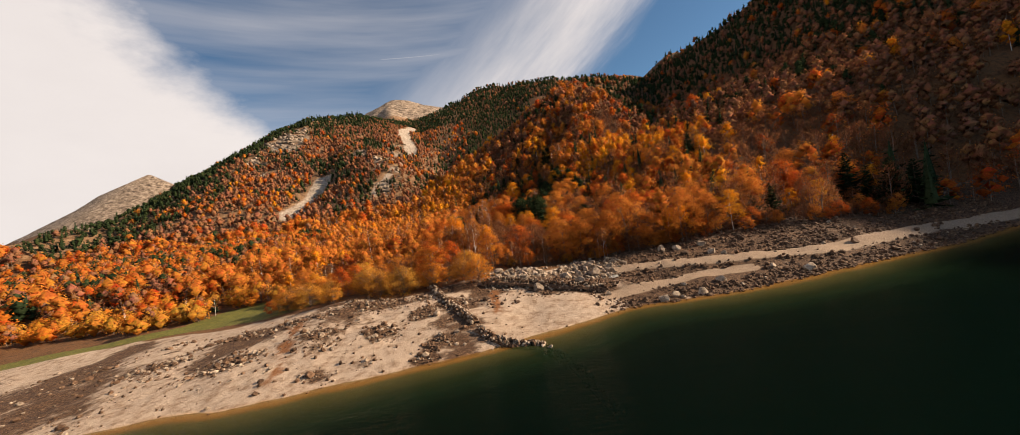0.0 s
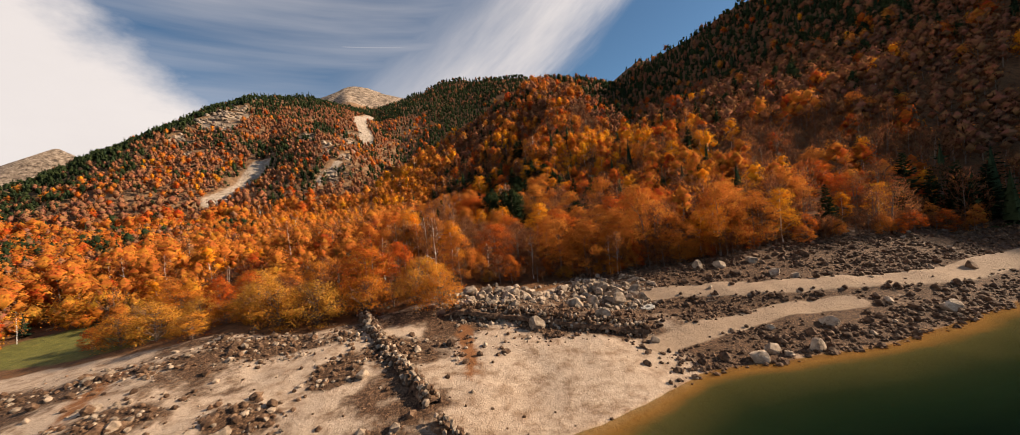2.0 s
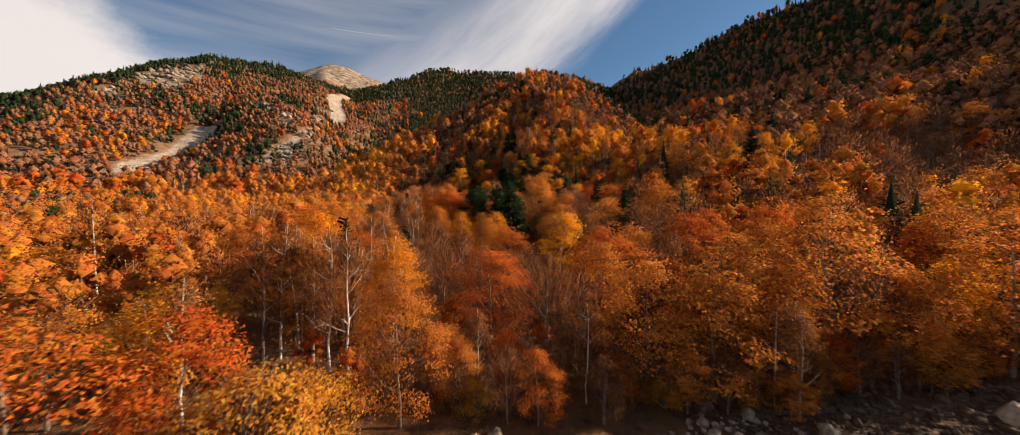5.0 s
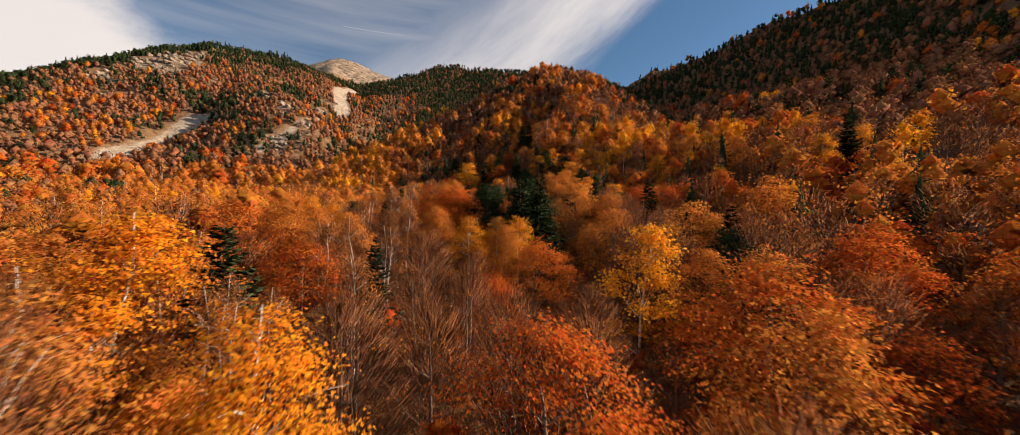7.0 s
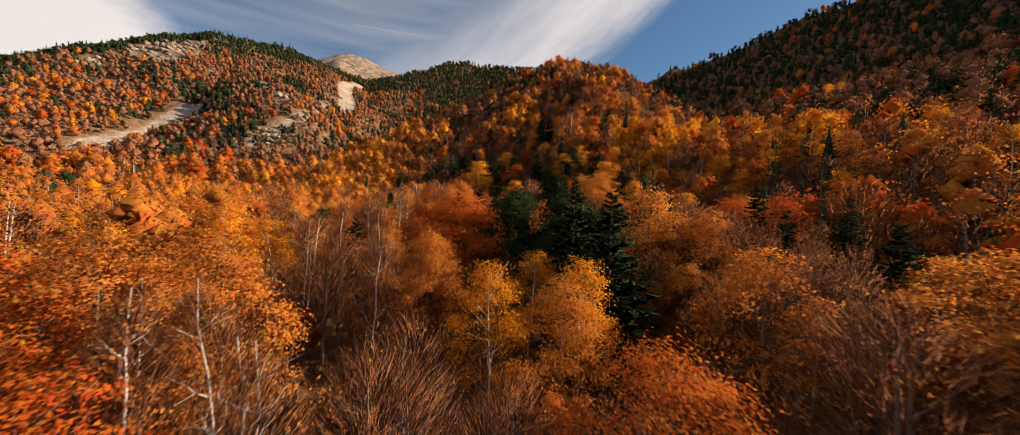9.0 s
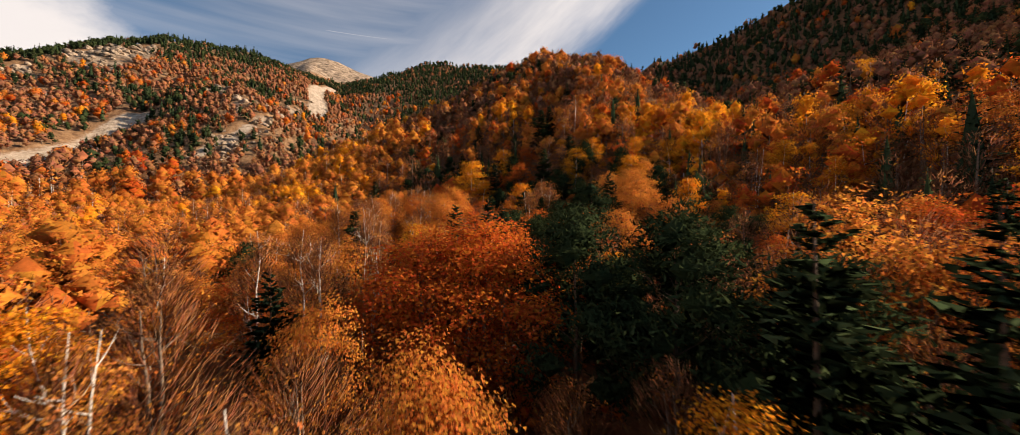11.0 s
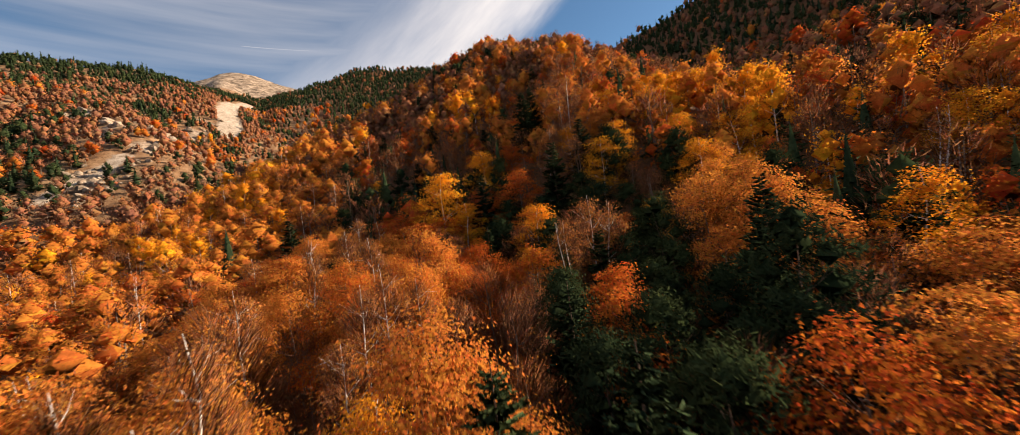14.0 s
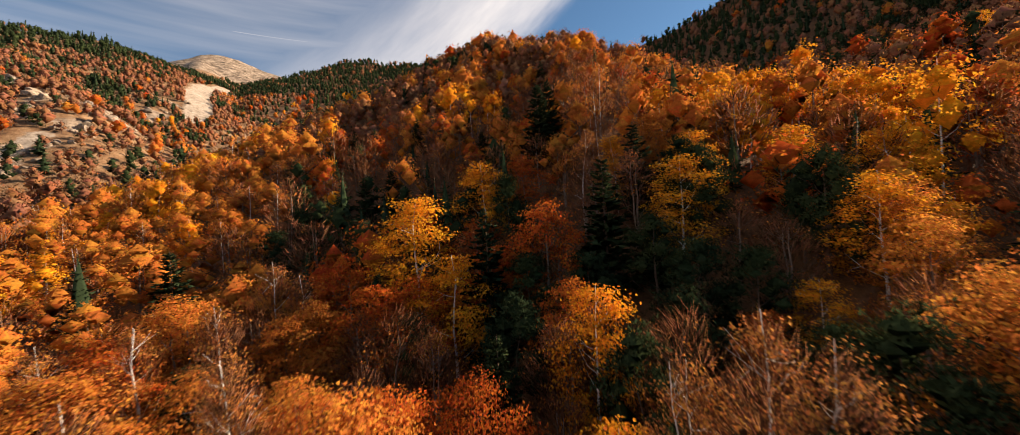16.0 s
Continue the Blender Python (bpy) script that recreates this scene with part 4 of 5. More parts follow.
# trees that stand out, some added for shade: kind, place, top height above lake
SINGLE = [
    ("fir", -11.1, 90.5, 14.8), ("fir", -6.7, 99.2, 13.6), ("fir", -5.3, 109.6, 12.2), ("fir", 8.2, 116, 20), ("fir", 6.6, 118.6, 20.2),
    ("birch", -11.6, 105.6, 15), ("birch", -9.6, 106.4, 15.2), ("birch", -6.2, 101.5, 14.6), ("russet", -12.8, 104, 13.4), ("birch", -6.4, 117, 16.6),
    ("birch", -14, 82.2, 14.4), ("birch", -13, 82.9, 14.6), ("birch", -11.9, 83.4, 14.2), ("birch", -11, 81.9, 13.6), ("birch", -12.6, 84.4, 14),
    ("russet", -30.4, 138.3, 18.2), ("russet", 0.6, 83.6, 12.4), ("russet", -2.2, 131.3, 20.6), ("russet", -3.9, 130.9, 18.9), ("russet", -0.5, 131.4, 19.7),
    ("pine", 3.4, 128.6, 20.2), ("bare", 1.8, 123.6, 13.8), ("bare", 5, 122, 14.6), ("pine", 9, 121.2, 18.4), ("gold", 3.6, 118.2, 15.4),
    ("pine", 7.8, 126.3, 20.6), ("pine", 9.8, 130.4, 21.6), ("pine", 5.8, 134, 21.2), ("bare", 12.8, 131.6, 20), ("fir", 1.4, 146.1, 21.2),
    ("fir", -1.6, 148.1, 20.8), ("fir", -11, 148, 20.2), ("fir", -11.1, 130.1, 16.8), ("birch", -4.2, 161.7, 22.6), ("birch", -5.4, 160.6, 22),
    ("birch", -2.6, 162.4, 21.6), ("gold", -4.4, 153.5, 18.8), ("birch", -9.8, 150.2, 20.6), ("birch", -8.6, 146, 19.4), ("bare", 9.2, 150.3, 19),
    ("gold", 33.6, 76, 12.2), ("gold", 30.8, 75.8, 11.2), ("gold", 58, 79, 11.4), ("beech", 66, 80, 11.6), ("willow", -6.9, 64, 8.2),
    ("willow", -9.4, 66, 8.4), ("willow", -14.6, 65.2, 8.6), ("willow", -18, 66.5, 7.4), ("willow", -22.5, 67.4, 7.8), ("bare", -12, 66.4, 8.4),
    ("willow", -31, 68.6, 7), ("gold", 4, 190.8, 31.9), ("gold", 12.2, 197.5, 35.6), ("gold", 23.2, 181.9, 33.3), ("gold", 73.4, 199, 48.6),
    ("fir", -17.7, 202.1, 28), ("gold", 41.7, 185.3, 35.6), ("gold", 49.8, 181, 36.6), ("gold", 23.1, 171.9, 24.6), ("gold", 108.6, 194.2, 61.8),
    ("gold", 117.7, 198.4, 64.4), ("fir", 23.2, 207.2, 48), ("fir", 26.2, 210, 49.5), ("fir", 46.2, 253.4, 72), ("fir", 37.4, 221.4, 54),
    ("birch", 12.4, 167.2, 25.6), ("birch", 13.4, 166.4, 24.8), ("birch", 11.2, 169, 23.6), ("pine", -9.7, 183.7, 22.2), ("birch", -8.5, 184.1, 25.3),
    ("birch", -7.7, 194.8, 26.9), ("birch", -5.6, 190.4, 26), ("birch", -12.3, 184.4, 24.7), ("birch", -5.4, 176.1, 24.3), ("willow", -3.9, 181, 20.8),
    ("russet", 0.4, 175.1, 22.2), ("russet", -2, 176, 22), ("gold", 5.1, 184, 26.9), ("russet", 3.1, 186.5, 25.5), ("russet", 0, 187.3, 25),
    ("fir", 5.5, 175.5, 23.4), ("pine", 8, 179.6, 24.7), ("pine", 10.8, 183.2, 26.6), ("pine", 12.8, 190.5, 30.3), ("pine", 14, 181, 26.6),
    ("pine", 19.2, 180.4, 29), ("pine", 15.2, 173.9, 24.8), ("pine", 18.4, 176.4, 27.2), ("pine", 21.4, 174.2, 26.6), ("fir", -4, 214.7, 33.5),
    ("fir", -0.6, 219.3, 36.7), ("fir", 3.2, 218.8, 37.6), ("pine", -9, 216.2, 32.1), ("pine", -11.3, 212, 29.6), ("russet", 8.6, 186.2, 27),
    ("russet", 9.9, 193.4, 29.6), ("birch", 20.5, 191.8, 37.6), ("russet", 17.2, 199.1, 36.3), ("gold", 28.1, 185.1, 36.1), ("beech", 32.3, 172.4, 30),
    ("beech", 28.3, 169.8, 28), ("gold", 39.7, 176.3, 34.5), ("bare", 11.9, 176.9, 24.4), ("gold", 8.1, 169.4, 21.6), ("russet", 5.2, 171.4, 20.8),
    ("pine", 19.3, 169.4, 23.6), ("bare", 15.4, 187.6, 30.6), ("bare", 13.4, 205, 35.2), ("bare", 25.1, 178.6, 29.7), ("gold", 35.6, 181.5, 35.7),
    ("fir", 19.4, 223.4, 44.9), ("beech", -16.2, 249.3, 46.5), ("fir", 10.5, 243.4, 52.5), ("fir", -2.5, 248.9, 50.8), ("beech", 22.1, 164.8, 26.4),
    ("bare", 7.6, 173.2, 21.2), ("fir", 15.8, 256.9, 61.4), ("fir", 51.7, 75.4, 12.8), ("fir", 76, 76, 14.4), ("fir", 72.5, 77, 13.4), ("fir", 80, 75, 13.5),
    ("gold", 61.6, 75.9, 12.4), ("gold", -16.1, 75.4, 11.1), ("birch", -14.8, 75.6, 12.1), ("birch", 16.9, 73.2, 9.4), ("willow", -19.7, 64.8, 8.6),
    ("gold", 10.2, 96.2, 15.2), ("gold", 56.5, 125.6, 29.6), ("fir", 62, 126, 33), ("gold", 65.8, 126.5, 32), ("gold", 187.4, 176.1, 77),
    ("beech", 104.1, 114.7, 37), ("gold", 197.4, 150.6, 66), ("russet", 66.4, 92.2, 18.3), ("beech", 71.3, 96.5, 21), ("gold", 72.6, 142.5, 37.8),
    ("beech", 53.3, 140.3, 32), ("gold", 63.5, 162.4, 38.4), ("gold", -5.9, 81.5, 13.6), ("birch", -9.5, 80.5, 14.4), ("birch", -8, 79, 14.2),
    ("gold", -13.2, 88, 15.4), ("beech", -11.5, 83.4, 13.4), ("bare", -2.5, 88, 12.4), ("bare", 0.8, 89.5, 12.6), ("bare", -1, 93.2, 13),
    ("bare", 3.2, 86, 12.2), ("russet", 4.9, 103.9, 13.6), ("beech", 15, 96, 13.6), ("beech", 18.2, 94.7, 13.8), ("russet", 12.4, 88.2, 14),
    ("beech", 9.8, 84.4, 12.8), ("gold", 0.4, 111.4, 15.2), ("bare", -9.5, 116.8, 15.4), ("birch", -14.1, 154.2, 21.1), ("birch", -13.2, 166.6, 22.2),
    ("birch", -11, 176, 23.7), ("pine", -6, 150.6, 18.4), ("bare", -15, 147, 17.9), ("birch", -10.5, 132.7, 19), ("birch", -9.5, 132.1, 18.6),
    ("willow", -8.1, 142, 15), ("pine", -19.3, 145.6, 17.6), ("beech", 18.6, 160.1, 22.1), ("gold", 48, 159.4, 31), ("gold", 43.2, 147.7, 26.6),
    ("gold", 27.5, 139.4, 21.7), ("pine", 27, 145.2, 20.7), ("pine", 25.3, 140.6, 19.7), ("pine", 29.8, 141, 20.6), ("pine", 20, 142, 19.8),
    ("bare", 16.4, 138.4, 19.4), ("birch", 42.8, 159.5, 29.5), ("gold", 30.5, 172.7, 30.6), ("gold", -19, 124, 17.5), ("beech", 3.5, 110.8, 14.6),
    # beeches at x = 24, 26.4, 21 and 19.4 are added to cast shade
    ("gold", -16.5, 126, 16.6), ("beech", 24, 160, 26), ("beech", 26.4, 164.6, 27.2), ("beech", 21, 155.4, 23.6), ("pine", 13, 160.4, 20.6),
    ("pine", 16.2, 163.2, 21.6), ("pine", 10.2, 157, 19.6), ("beech", 19.4, 104.4, 17.2), ("russet", 0.8, 98.6, 11.4), ("gold", 5.4, 113.4, 15.4),
    ("birch", -10.5, 87.7, 12.8), ("birch", -9.4, 86.8, 12.4), ("birch", -11.8, 88.4, 13), ("birch", -8.4, 88.6, 12.6), ("birch", -12.7, 86.6, 12.6),
    ("birch", -10, 89.8, 13), ("birch", 17.7, 73.8, 9.6), ("birch", 16.1, 74.1, 9.2), ("birch", 5.6, 76, 9.8), ("birch", -0.6, 76.4, 9.6),
    ("beech", -10, 86, 11), ("bare", -13, 88.2, 11.6), ("pine", 6.4, 148.6, 19.6), ("pine", 4.2, 152.8, 19.4), ("pine", 8.6, 154.6, 20.2),
    ("pine", 5.4, 158.4, 20.6), ("pine", 11.8, 151.6, 20.4), ("pine", 7.4, 163, 20.8), ("russet", 3.6, 143.6, 18.6), ("russet", 10.6, 147.4, 20.2),
    ("bare", 7.4, 142.6, 18.8), ("bare", 11.2, 142.2, 19.4), ("beech", 14.6, 146.8, 20.4), ("russet", 6.2, 139.6, 18.2),
]


def make_woods():
    rng = np.random.default_rng(11)
    spots = []
    # regions: x from, to, y from, to, spacing
    for x0, x1, y0, y1, gap in ((-50, 60, 60, 200, 3.6), (-260, -50, 40, 240, 3.4), (60, 260, 60, 240, 4.6), (-50, 60, 200, 300, 3.9), (-75, -50, 240, 300, 3.8),
                                (-330, -75, 240, 640, 5.0), (60, 330, 240, 560, 4.8), (-75, 60, 300, 460, 4.6), (-75, 60, 460, 610, 5.4), (-160, 190, 610, 800, 4.9), (-330, -90, 290, 660, 4.4),
                                (-480, -260, 60, 420, 7.0), (260, 440, 60, 420, 7.5)):
        gx, gy = np.meshgrid(np.arange(x0, x1, gap), np.arange(y0, y1, gap))
        x = gx.ravel() + rng.uniform(-0.46, 0.46, gx.size) * gap
        y = gy.ravel() + rng.uniform(-0.46, 0.46, gx.size) * gap
        spots.append(np.stack([x, y], 1))
    p = np.concatenate(spots)
    x, y = p[:, 0], p[:, 1]
    z = ground(x, y)
    k = zone_masks(x, y, z)
    edge = np.interp(x, (-300, -140, -90, -70, -52, -40, -28, -14, -4, 8, 17, 31, 47, 67, 89, 140, 300, 500), (6, 50, 70, 75, 73, 66.5, 63, 63.5, 74.5, 75.5, 73.5, 73, 72.5, 72, 71, 78, 74, -60))
    free = (y > edge + 1.2 * fbm(x, y, 6, 2, 3)) & (k["scree"] < 0.4) & (k["rock"] < 0.3) & (z > 2.2)
    step, hidden = 12.0, z > 40                                  # the far sides of the ridges stay unplanted
    for yy in (60, 165):
        out = np.maximum(np.hypot(x, y - yy), 1.0)
        fall = ground(x + step * x / out, y + step * (y - yy) / out) - z
        hidden &= (fall < -2.5) & (out > 150)
    free &= ~hidden
    free &= (z > 150) | (x > -118) | (y < 240) | (rng.random(len(x)) < 0.88)      # scrubby slope, not all of it wooded
    free &= (np.hypot((x + 56.5) * 0.62, (y - 77.0) * 0.8) > 5.6)
    p, z = p[free], z[free]
    for n, (kind, tx, ty, top) in enumerate(SINGLE):
        h = float(ground(tx, ty))
        wide = min(max((top - h) / SHAPE[kind][0], 0.45), 1.3)
        full = 1.3 if ty == 131.3 else 1.25 if (kind == "russet" and not 140 < ty < 160) or (kind in ("bare", "gold") and ty > 150) else 1.15 if kind == "pine" else 1.0          # old trees with wide crowns
        plant(kind, n % 5, tx, ty, h - 0.08, wide * full, n * 1.7, 1 / full)
        dx, dy = p[:, 0] - tx, p[:, 1] - ty
        near = np.hypot(dx, dy) < (4.2 * full - 1.6 if ty < 150 else 2.1)
        near |= (ty < 140) & (abs(tx) < 16) & (np.abs(dx) < 2.0 * full) & (dy < 0) & (dy > -6 * full ** 2)
        p, z = p[~near], z[~near]
    by = {}
    for (x, y), h in zip(p, z):
        kind = kind_at(x, y, h, rng)
        s = float(np.clip(rng.normal(0.92, 0.15), 0.55, 1.25))
        tall = rng.uniform(0.9, 1.15)
        if x < -14 and 104 < y < 240:                            # low, even canopy of the valley floor
            s, tall = s * float(np.interp(x, (-50, -20), (0.70, 0.98))), tall * float(np.interp(x, (-50, -20), (1.0, 0.82)))
        if 2 < x < 13 and 96 < y < 113:                          # low growth in the shaded hollow
            s *= 0.55
        if x < -60 and y > 240 and h > 40 and kind != "fir":
            s *= 0.84 if kind == "pine" else 0.72
        if kind in ("fir", "pine") and (y > 240 or x > 88):
            s *= 0.78
        if x < -16 and y < 104:                                  # young, low growth near the meadow
            s *= 0.9 if kind == "willow" else 0.55 + 0.40 * max(0.0, (y - 84) / 20)
        by.setdefault(kind, []).append((x, y, h, s, tall))
    # undergrowth at the foot of the wood above the shore
    for x in np.arange(-5.0, 74.0, 1.15):
        for k in range(2):
            bx, by_ = x + rng.uniform(-0.6, 0.6), float(np.interp(x, (-5, 8, 17, 31, 47, 67, 74), (74.2, 75.0, 73.2, 72.8, 72.3, 71.8, 71.5))) + rng.uniform(-0.8, 1.2) + 2.2 * k
            u = rng.random()
            by.setdefault("bare" if u < 0.62 else "russet" if u < 0.76 else "beech" if u < 0.92 else "willow", []).append((bx, by_, float(ground(bx, by_)), rng.uniform(0.26, 0.5), rng.uniform(0.8, 1.1)))
    # low twiggy growth on the floor of the glade
    gx, gy = np.meshgrid(np.arange(-13, 15, 2.7), np.arange(78, 168, 2.7))
    gx, gy = (gx + rng.uniform(-1.1, 1.1, gx.shape)).ravel(), (gy + rng.uniform(-1.1, 1.1, gy.shape)).ravel()
    low = np.stack([gx, gy, ground(gx, gy) - 0.05, rng.uniform(0.24, 0.44, gx.size), rng.uniform(0.75, 1.1, gx.size)], 1)
    pick = rng.random(gx.size)
    thicket("undergrowth", "low leafless brown scrub on the forest floor", "bare", 1, low[pick < 0.72])
    thicket("undergrowth", "low russet saplings on the forest floor", "russet", 1, low[pick >= 0.72])
    for kind, places in by.items():
        a = np.array(places)
        # near the glade line the crowns stay under the open air above it
        gap = np.abs(a[:, 0] + 2.5)
        room = (ceiling(a[:, 1]) - 2.0 + np.clip(gap - 5, 0, None) * np.where(a[:, 0] > 0, 0.35, 0.10) - a[:, 2]) / (SHAPE[kind][0] * a[:, 4] * 1.08)
        a[:, 3] = np.where(a[:, 1] < 172, np.minimum(a[:, 3], room), a[:, 3])
        a = a[a[:, 3] > 0.3]
        near = np.maximum(np.clip(np.abs(a[:, 0] - 4) - 6, 0, None) * 1.25, np.clip(a[:, 1] - 170, 0, None))
        order = np.argsort(near)
        a, near = a[order], near[order]
        limit = {"beech": 150, "russet": 60, "bare": 170, "birch": 55, "gold": 40, "fir": 60, "pine": 60, "willow": 40}.get(kind, 0)
        fringe = (a[:, 1] < 82) & (((a[:, 0] > 18) & (a[:, 0] < 72)) | ((a[:, 0] < -12) & (a[:, 0] > -52)))     # trees that face the shore
        single = ((np.arange(len(a)) < limit) & (near < 25)) | fringe
        for i, (x, y, h, s, tall) in enumerate(a[single]):
            plant(kind, i % 5, x, y, h - 0.08, s, (i * 2.399) % 6.283, tall)
        rest, far = a[~single], near[~single]
        name, label = {"beech": ("beech_wood", "orange beech woods covering the valley floor and slopes"), "russet": ("russet_wood", "red-brown beech woods on the slopes"),
                       "bare": ("bare_wood", "leafless purplish-brown woods on the slopes"), "birch": ("birch_wood", "white-stemmed birches scattered through the woods"),
                       "gold": ("golden_wood", "golden birches scattered over the slopes"), "fir": ("fir_wood", "dark green fir woods on slopes and crests"), "pine": ("pine_wood", "dark green pine woods with rounded crowns"), "willow": ("willow_scrub", "olive-gold scrub along the wood's edge")}[kind]
        near, very = far < np.where((rest[:, 0] > 60) & (rest[:, 1] < 130), 115, 80), far >= np.where((rest[:, 0] > 60) & (rest[:, 1] < 260), 260, 150)
        thicket(name, label, kind, 1, rest[near])
        thicket(name, "dense " + label, kind, 2, rest[~near & ~very])
        thicket("far_" + name, "far off, " + label, kind, 3, rest[very])


make_woods()

# ---------------------------------------------------------------- stones


def rock_form(seed, detail, flat=0.7, cuts=10):
    """Corners and faces of a stone with broken, rounded sides, about 1 m in radius."""
    rng = np.random.default_rng(seed)
    bm = bmesh.new()
    bmesh.ops.create_icosphere(bm, subdivisions=detail, radius=1.0)
    v = np.array([p.co[:] for p in bm.verts])
    f = np.array([[c.index for c in face.verts] for face in bm.faces])
    bm.free()
    v = v * (1 + rng.normal(0, 0.04 if detail > 1 else 0.14, (len(v), 1)))
    for _ in range(cuts):
        n = unit(rng.normal(0, 1, 3))
        over = np.clip(v @ n - rng.uniform(0.5, 0.85), 0, None)
        v = v - over[:, None] * n * 0.92
    return v * (1.0, rng.uniform(0.65, 0.95), flat * rng.uniform(0.8, 1.2)), f


BOULDER = {}


def boulder(name, label, mat, group, seed, x, y, size, rng, sink=0.3, lift=0.0, detail=3):
    key = (mat.name, seed, detail)
    if key not in BOULDER:
        v, f = rock_form(seed, detail)
        BOULDER[key] = array_mesh(name, v, [f], [mat])
    ob = new(name, BOULDER[key])
    z = float(ground(x, y)) + size * (0.62 - sink) * 0.7 + lift
    ob.matrix_basis = Matrix.LocRotScale((x, y, z), Euler((rng.normal(0, 0.25), rng.normal(0, 0.25), rng.uniform(0, 6.28))), (size,) * 3)
    return tagged(ob, label, "boulder", group)


def make_boulders():
    rng = np.random.default_rng(5)
    # two heaps of pale blocks under the wood
    for cx, cy, rx, ry, count, tall in ((-0.5, 67.5, 5.0, 6.2, 120, 0.6), (11.5, 66.5, 4.8, 5.6, 85, 0.7)):
        for i in range(count):
            a, r = rng.uniform(0, 6.283), math.sqrt(rng.random())
            x, y = cx + rx * r * math.cos(a) + 0.35 * (i % 3), cy + ry * r * math.sin(a)
            size = float(np.clip(rng.lognormal(-0.95, 0.5), 0.18, 1.1))
            boulder("boulder", "pale grey granite boulder in a heap below the wood", STONE, "boulders heaped on the shore", i % 9, x, y, size, rng, 0.25, tall * (1 - r) * rng.random())
    for x, y, size in ((2.6, 58.6, 1.05), (9.2, 58.0, 0.95), (7.6, 62.5, 1.1), (12.6, 62.6, 1.2), (9.8, 63.2, 1.0), (12.4, 68.2, 1.25), (26.6, 70.2, 1.0), (29.0, 69.0, 0.9),
                       (-14.8, 64.2, 0.75), (33.2, 68.6, 0.7), (20.0, 50.3, 0.75), (23.5, 49.8, 0.8), (27.6, 52.6, 0.9), (40.0, 52.8, 1.0), (36.5, 55.2, 0.6), (-12.0, 52.6, 0.6), (-9.4, 55.0, 0.55)):
        boulder("boulder", "large grey-brown granite boulder standing alone on the shore", STONE, "boulders on the shore", int(x * 3) % 9, x, y, size, rng, 0.2)
    # blocks along the water and above the track
    for i in range(105):
        x = rng.uniform(9, 78)
        d = rng.choice([rng.uniform(0.1, 2.4), rng.uniform(12, 21), rng.uniform(3, 10)], p=[0.42, 0.38, 0.2])
        y = float(np.interp(x, SHORE_X, SHORE_Y)) + d
        boulder("boulder", "brown weathered boulder on the stony shore", RUBBLE if i % 3 else STONE, "boulders on the shore", i % 9, x, y, float(np.clip(rng.lognormal(-1.0, 0.4), 0.18, 0.9)), rng)


def make_rubble():
    rng = np.random.default_rng(8)
    n = 60000
    x, y = rng.uniform(-72, 92, n), rng.uniform(32, 84, n)
    keep = rng.random(n) < rubble_density(x, y)
    x, y = x[keep], y[keep]
    far = np.abs(x - 2) + 0.5 * np.abs(y - 52)
    order = np.argsort(far + rng.uniform(0, 75, len(x)))[:14000]
    x, y = x[order], y[order]
    z = ground(x, y)
    forms = [rock_form(200 + i, 1, 0.75, 3) for i in range(10)]
    pale = (np.hypot(x + 0.5, y - 67.5) < 8) | (np.hypot(x - 12, y - 67) < 7) | ((x < 4) & (rng.random(len(x)) < 0.3))
    size = np.clip(rng.lognormal(-1.95, 0.55, len(x)), 0.05, 0.5)
    for name, label, mat, sel in (("stones", "small pale stones strewn between the boulders and on the sand", STONE, pale), ("rubble", "dark brown broken stones covering the drained shore", RUBBLE, ~pale)):
        vs, fs, at = [], [], 0
        for px, py, pz, s in zip(x[sel], y[sel], z[sel], size[sel]):
            v, f = forms[rng.integers(10)]
            a = rng.random() * 6.283
            ca, sa = math.cos(a) * s, math.sin(a) * s
            vs.append(np.stack([v[:, 0] * ca - v[:, 1] * sa + px, v[:, 0] * sa + v[:, 1] * ca + py, v[:, 2] * s + pz + 0.2 * s], 1))
            fs.append(f + at)
            at += len(v)
        tagged(new(name, array_mesh(name, np.concatenate(vs), [np.concatenate(fs)], [mat])), label, "stones", kind="stuff")


def make_outcrops():
    rng = np.random.default_rng(17)
    for i, (cx, cy, cr) in enumerate(OUTCROPS):
        for j in range(13):
            x, y = cx + rng.normal(0, 0.5) * cr, cy + rng.normal(0, 0.5) * cr
            boulder("rock_outcrop", "pale fractured rock outcrop breaking through the wooded slope", CLIFF, "outcrops on the slope", 40 + (i * 3 + j) % 8, x, y, rng.uniform(0.09, 0.22) * (cr + 3), rng, 0.42, detail=2)


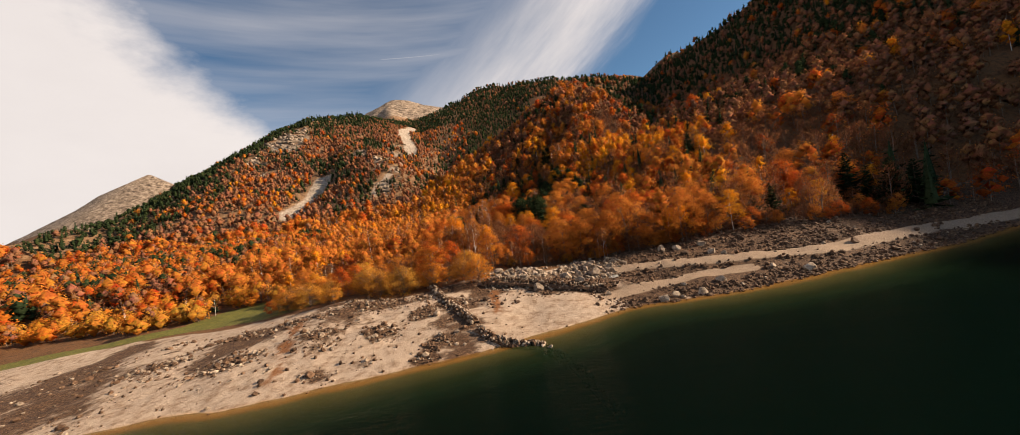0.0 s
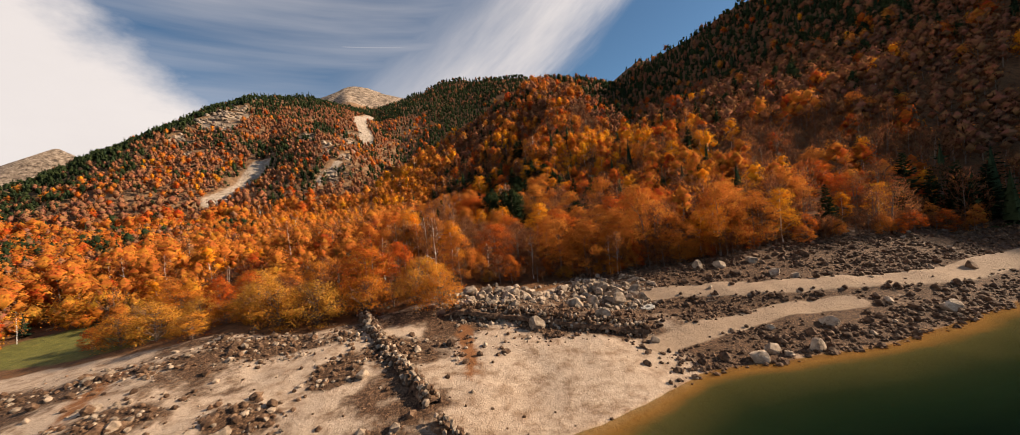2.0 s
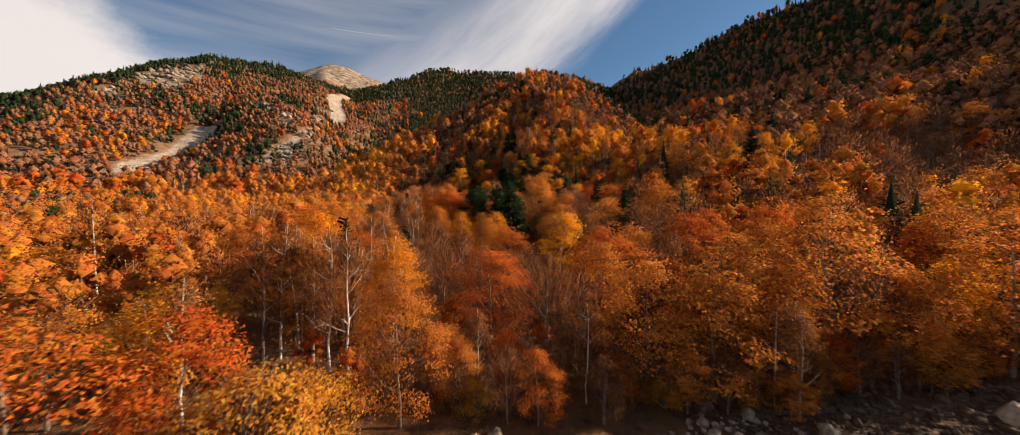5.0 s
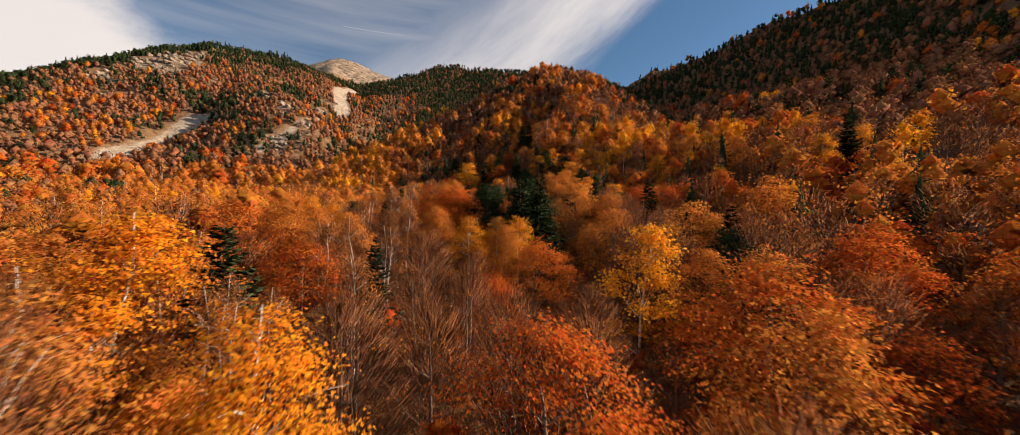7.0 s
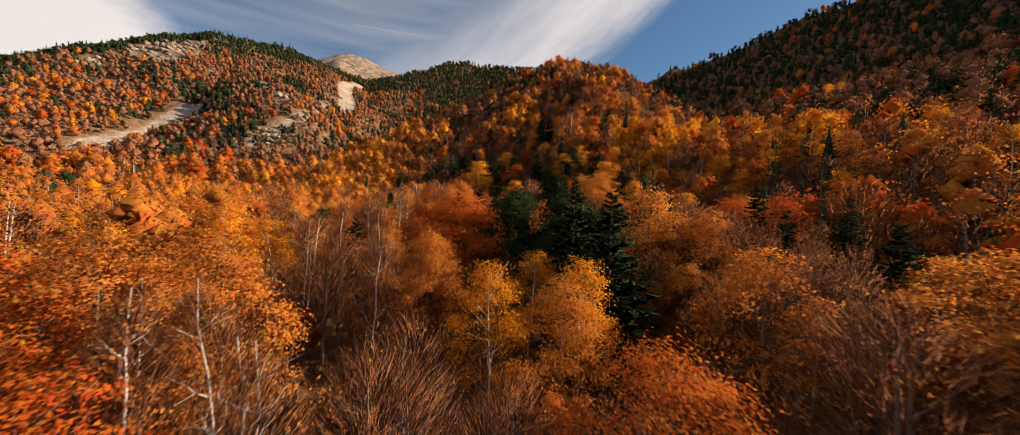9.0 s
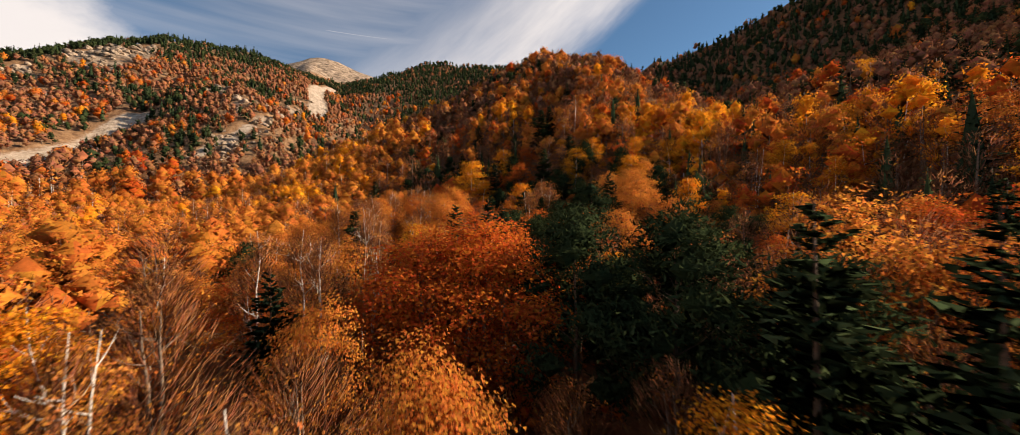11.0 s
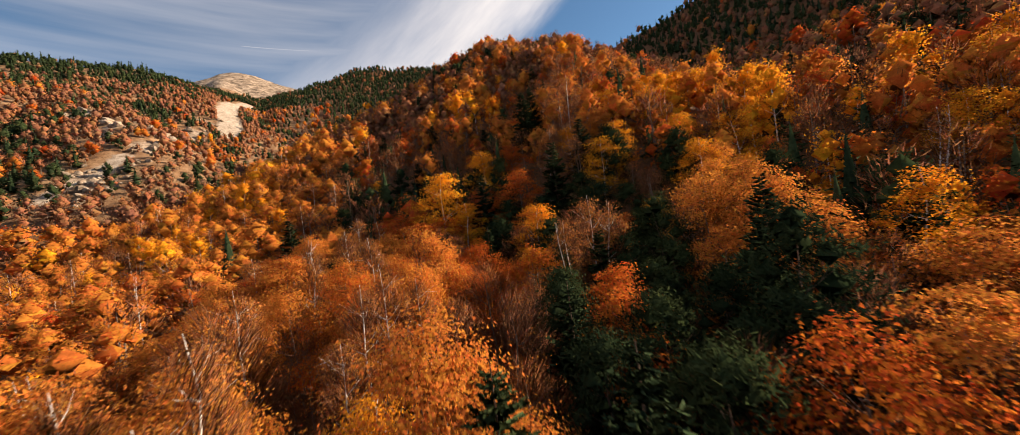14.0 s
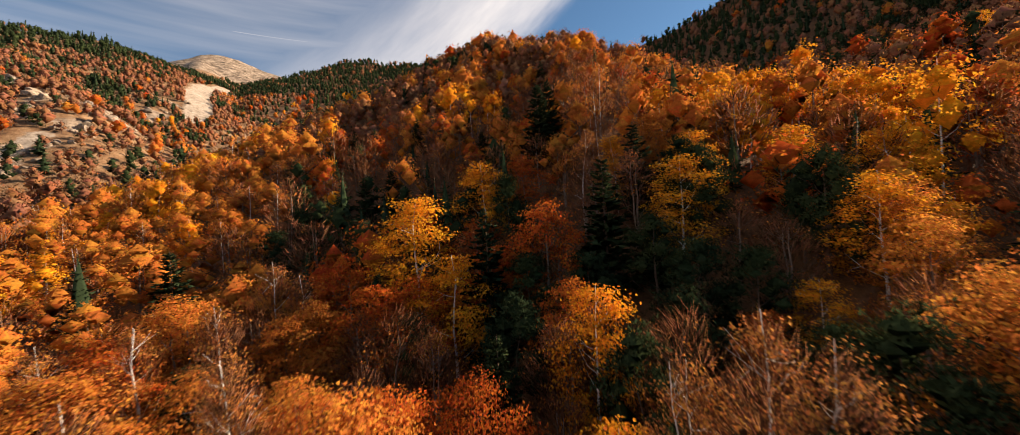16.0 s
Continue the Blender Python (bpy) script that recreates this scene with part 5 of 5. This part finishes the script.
def stone_wall(name, label, line, high, wide, count, seed):
    """A tumbled dry-stone wall: a core of small stones with single stones over it."""
    rng = np.random.default_rng(seed)
    top = new(name)
    tagged(top, label, "wall", kind="")
    steps = np.linspace(0, 1, count)
    pts = np.array(line, float)
    seg = np.linspace(0, 1, len(pts))
    cx, cy = np.interp(steps, seg, pts[:, 0]), np.interp(steps, seg, pts[:, 1])
    gx, gy = np.gradient(cx), np.gradient(cy)
    ln = np.hypot(gx, gy)
    nx, ny = -gy / ln, gx / ln
    top.location = (cx[0], cy[0], float(ground(cx[0], cy[0])))
    # core
    k = np.linspace(0, count - 1, 40).astype(int)
    prof = [(-0.52, -0.4), (-0.40, 0.55), (-0.15, 0.80), (0.16, 0.78), (0.40, 0.52), (0.52, -0.4)]
    v = []
    for i in k:
        h = high * (0.35 + 0.3 * rng.random())
        g = float(ground(cx[i], cy[i]))
        for a, b in prof:
            a += rng.normal(0, 0.05)
            v.append((cx[i] + nx[i] * a * wide - top.location.x, cy[i] + ny[i] * a * wide - top.location.y, g + b * h - top.location.z))
    m = len(prof)
    q = [[i * m + j, i * m + j + 1, (i + 1) * m + j + 1, (i + 1) * m + j] for i in range(len(k) - 1) for j in range(m - 1)]
    core = new("core", array_mesh("core", np.array(v), [np.array(q)], [RUBBLE]))
    core.parent = top
    forms = []
    for i in range(7):
        sv, sf = rock_form(300 + seed + i, 1, 0.7, 4)
        forms.append(array_mesh("stone", sv, [sf], [STONE if i % 3 == 0 else RUBBLE]))
    for i in range(count):
        a = rng.uniform(-0.55, 0.55)
        b = high * (1 - (abs(a) / 0.55) ** 2) * rng.uniform(0.7, 1.0)
        ob = new("stone", forms[i % 7])
        ob.parent = top
        s = rng.uniform(0.16, 0.38)
        px, py = cx[i] + nx[i] * a * wide, cy[i] + ny[i] * a * wide
        ob.matrix_basis = Matrix.LocRotScale((px - top.location.x, py - top.location.y, float(ground(px, py)) + b * 0.85 - top.location.z), Euler(rng.uniform(0, 6.28, 3)), (s, s, s))
    return top


def concrete_slab():
    """A pale concrete cover with a round opening, lying at the end of the track."""
    bm = bmesh.new()
    n = 20
    rings = []
    for rx, ry, z in ((0.75, 0.5, 0.0), (0.75, 0.5, 0.16), (0.70, 0.46, 0.19), (0.30, 0.26, 0.19), (0.27, 0.23, 0.03)):
        rings.append([bm.verts.new((rx * math.copysign(abs(math.cos(a)) ** (0.6 if rx > 0.5 else 1), math.cos(a)), ry * math.copysign(abs(math.sin(a)) ** (0.6 if rx > 0.5 else 1), math.sin(a)), z)) for a in np.arange(n) * 2 * math.pi / n])
    for r0, r1 in zip(rings[:-1], rings[1:]):
        for i in range(n):
            bm.faces.new((r0[i], r0[(i + 1) % n], r1[(i + 1) % n], r1[i]))
    bm.faces.new(rings[-1])
    me = bpy.data.meshes.new("concrete_slab")
    bm.to_mesh(me)
    bm.free()
    me.materials.append(rock_material("pale_concrete", (0.42, 0.38, 0.33), (0.55, 0.50, 0.44), (0.62, 0.58, 0.52), 0.8))
    ob = new("concrete_slab", me)
    ob.matrix_basis = pose(14.9, 60.8, float(ground(14.9, 60.8)) + 0.02, 4, -6, 20)
    tagged(ob, "pale concrete cover with a round hole beside the track", "slab")


def driftwood(x, y, turn, size):
    rng = np.random.default_rng(int(abs(x) * 10))
    t = np.linspace(-1, 1, 7)
    p = np.stack([t * size, 0.08 * size * np.sin(3 * t), 0.06 + 0.04 * np.cos(4 * t)], 1)
    pieces = [tube(p, 0.07 * (1.1 - 0.35 * (t + 1)), 6)]
    for f in (-0.3, 0.25, 0.6):
        b = np.array([f * size, 0.0, 0.08])
        d = np.array([0.35, rng.choice([-0.4, 0.4]), 0.22]) * size
        pieces.append(tube(np.array([b, b + d * 0.5, b + d]), [0.035, 0.025, 0.008], 5))
    v, q = join(pieces)
    ob = new("driftwood", array_mesh("driftwood", v, [q], [BARK["grey"]], smooth=True))
    ob.matrix_basis = pose(x, y, float(ground(x, y)), 0, 0, turn)
    tagged(ob, "weathered grey driftwood branch lying on the gravel", "driftwood", "driftwood on the shore")


make_boulders()
make_outcrops()
concrete_slab()
for place in ((21.6, 60.2, -10, 0.8), (-34.0, 44.5, 40, 1.0), (-44.0, 46.0, 70, 0.9), (-52.0, 56.0, 15, 1.1)):
    driftwood(*place)
make_rubble()
stone_wall("stone_wall", "tumbled brown dry-stone wall running down the sand", WALL_LINE, 0.85, 1.15, 290, 1)
stone_wall("stone_wall", "tumbled dry-stone wall running down into the lake", WALL_LOW, 0.75, 1.15, 240, 2)
stone_wall("terrace_wall", "low dark dry-stone bank below the boulder heap", EDGE_WALL, 0.7, 1.3, 300, 3)
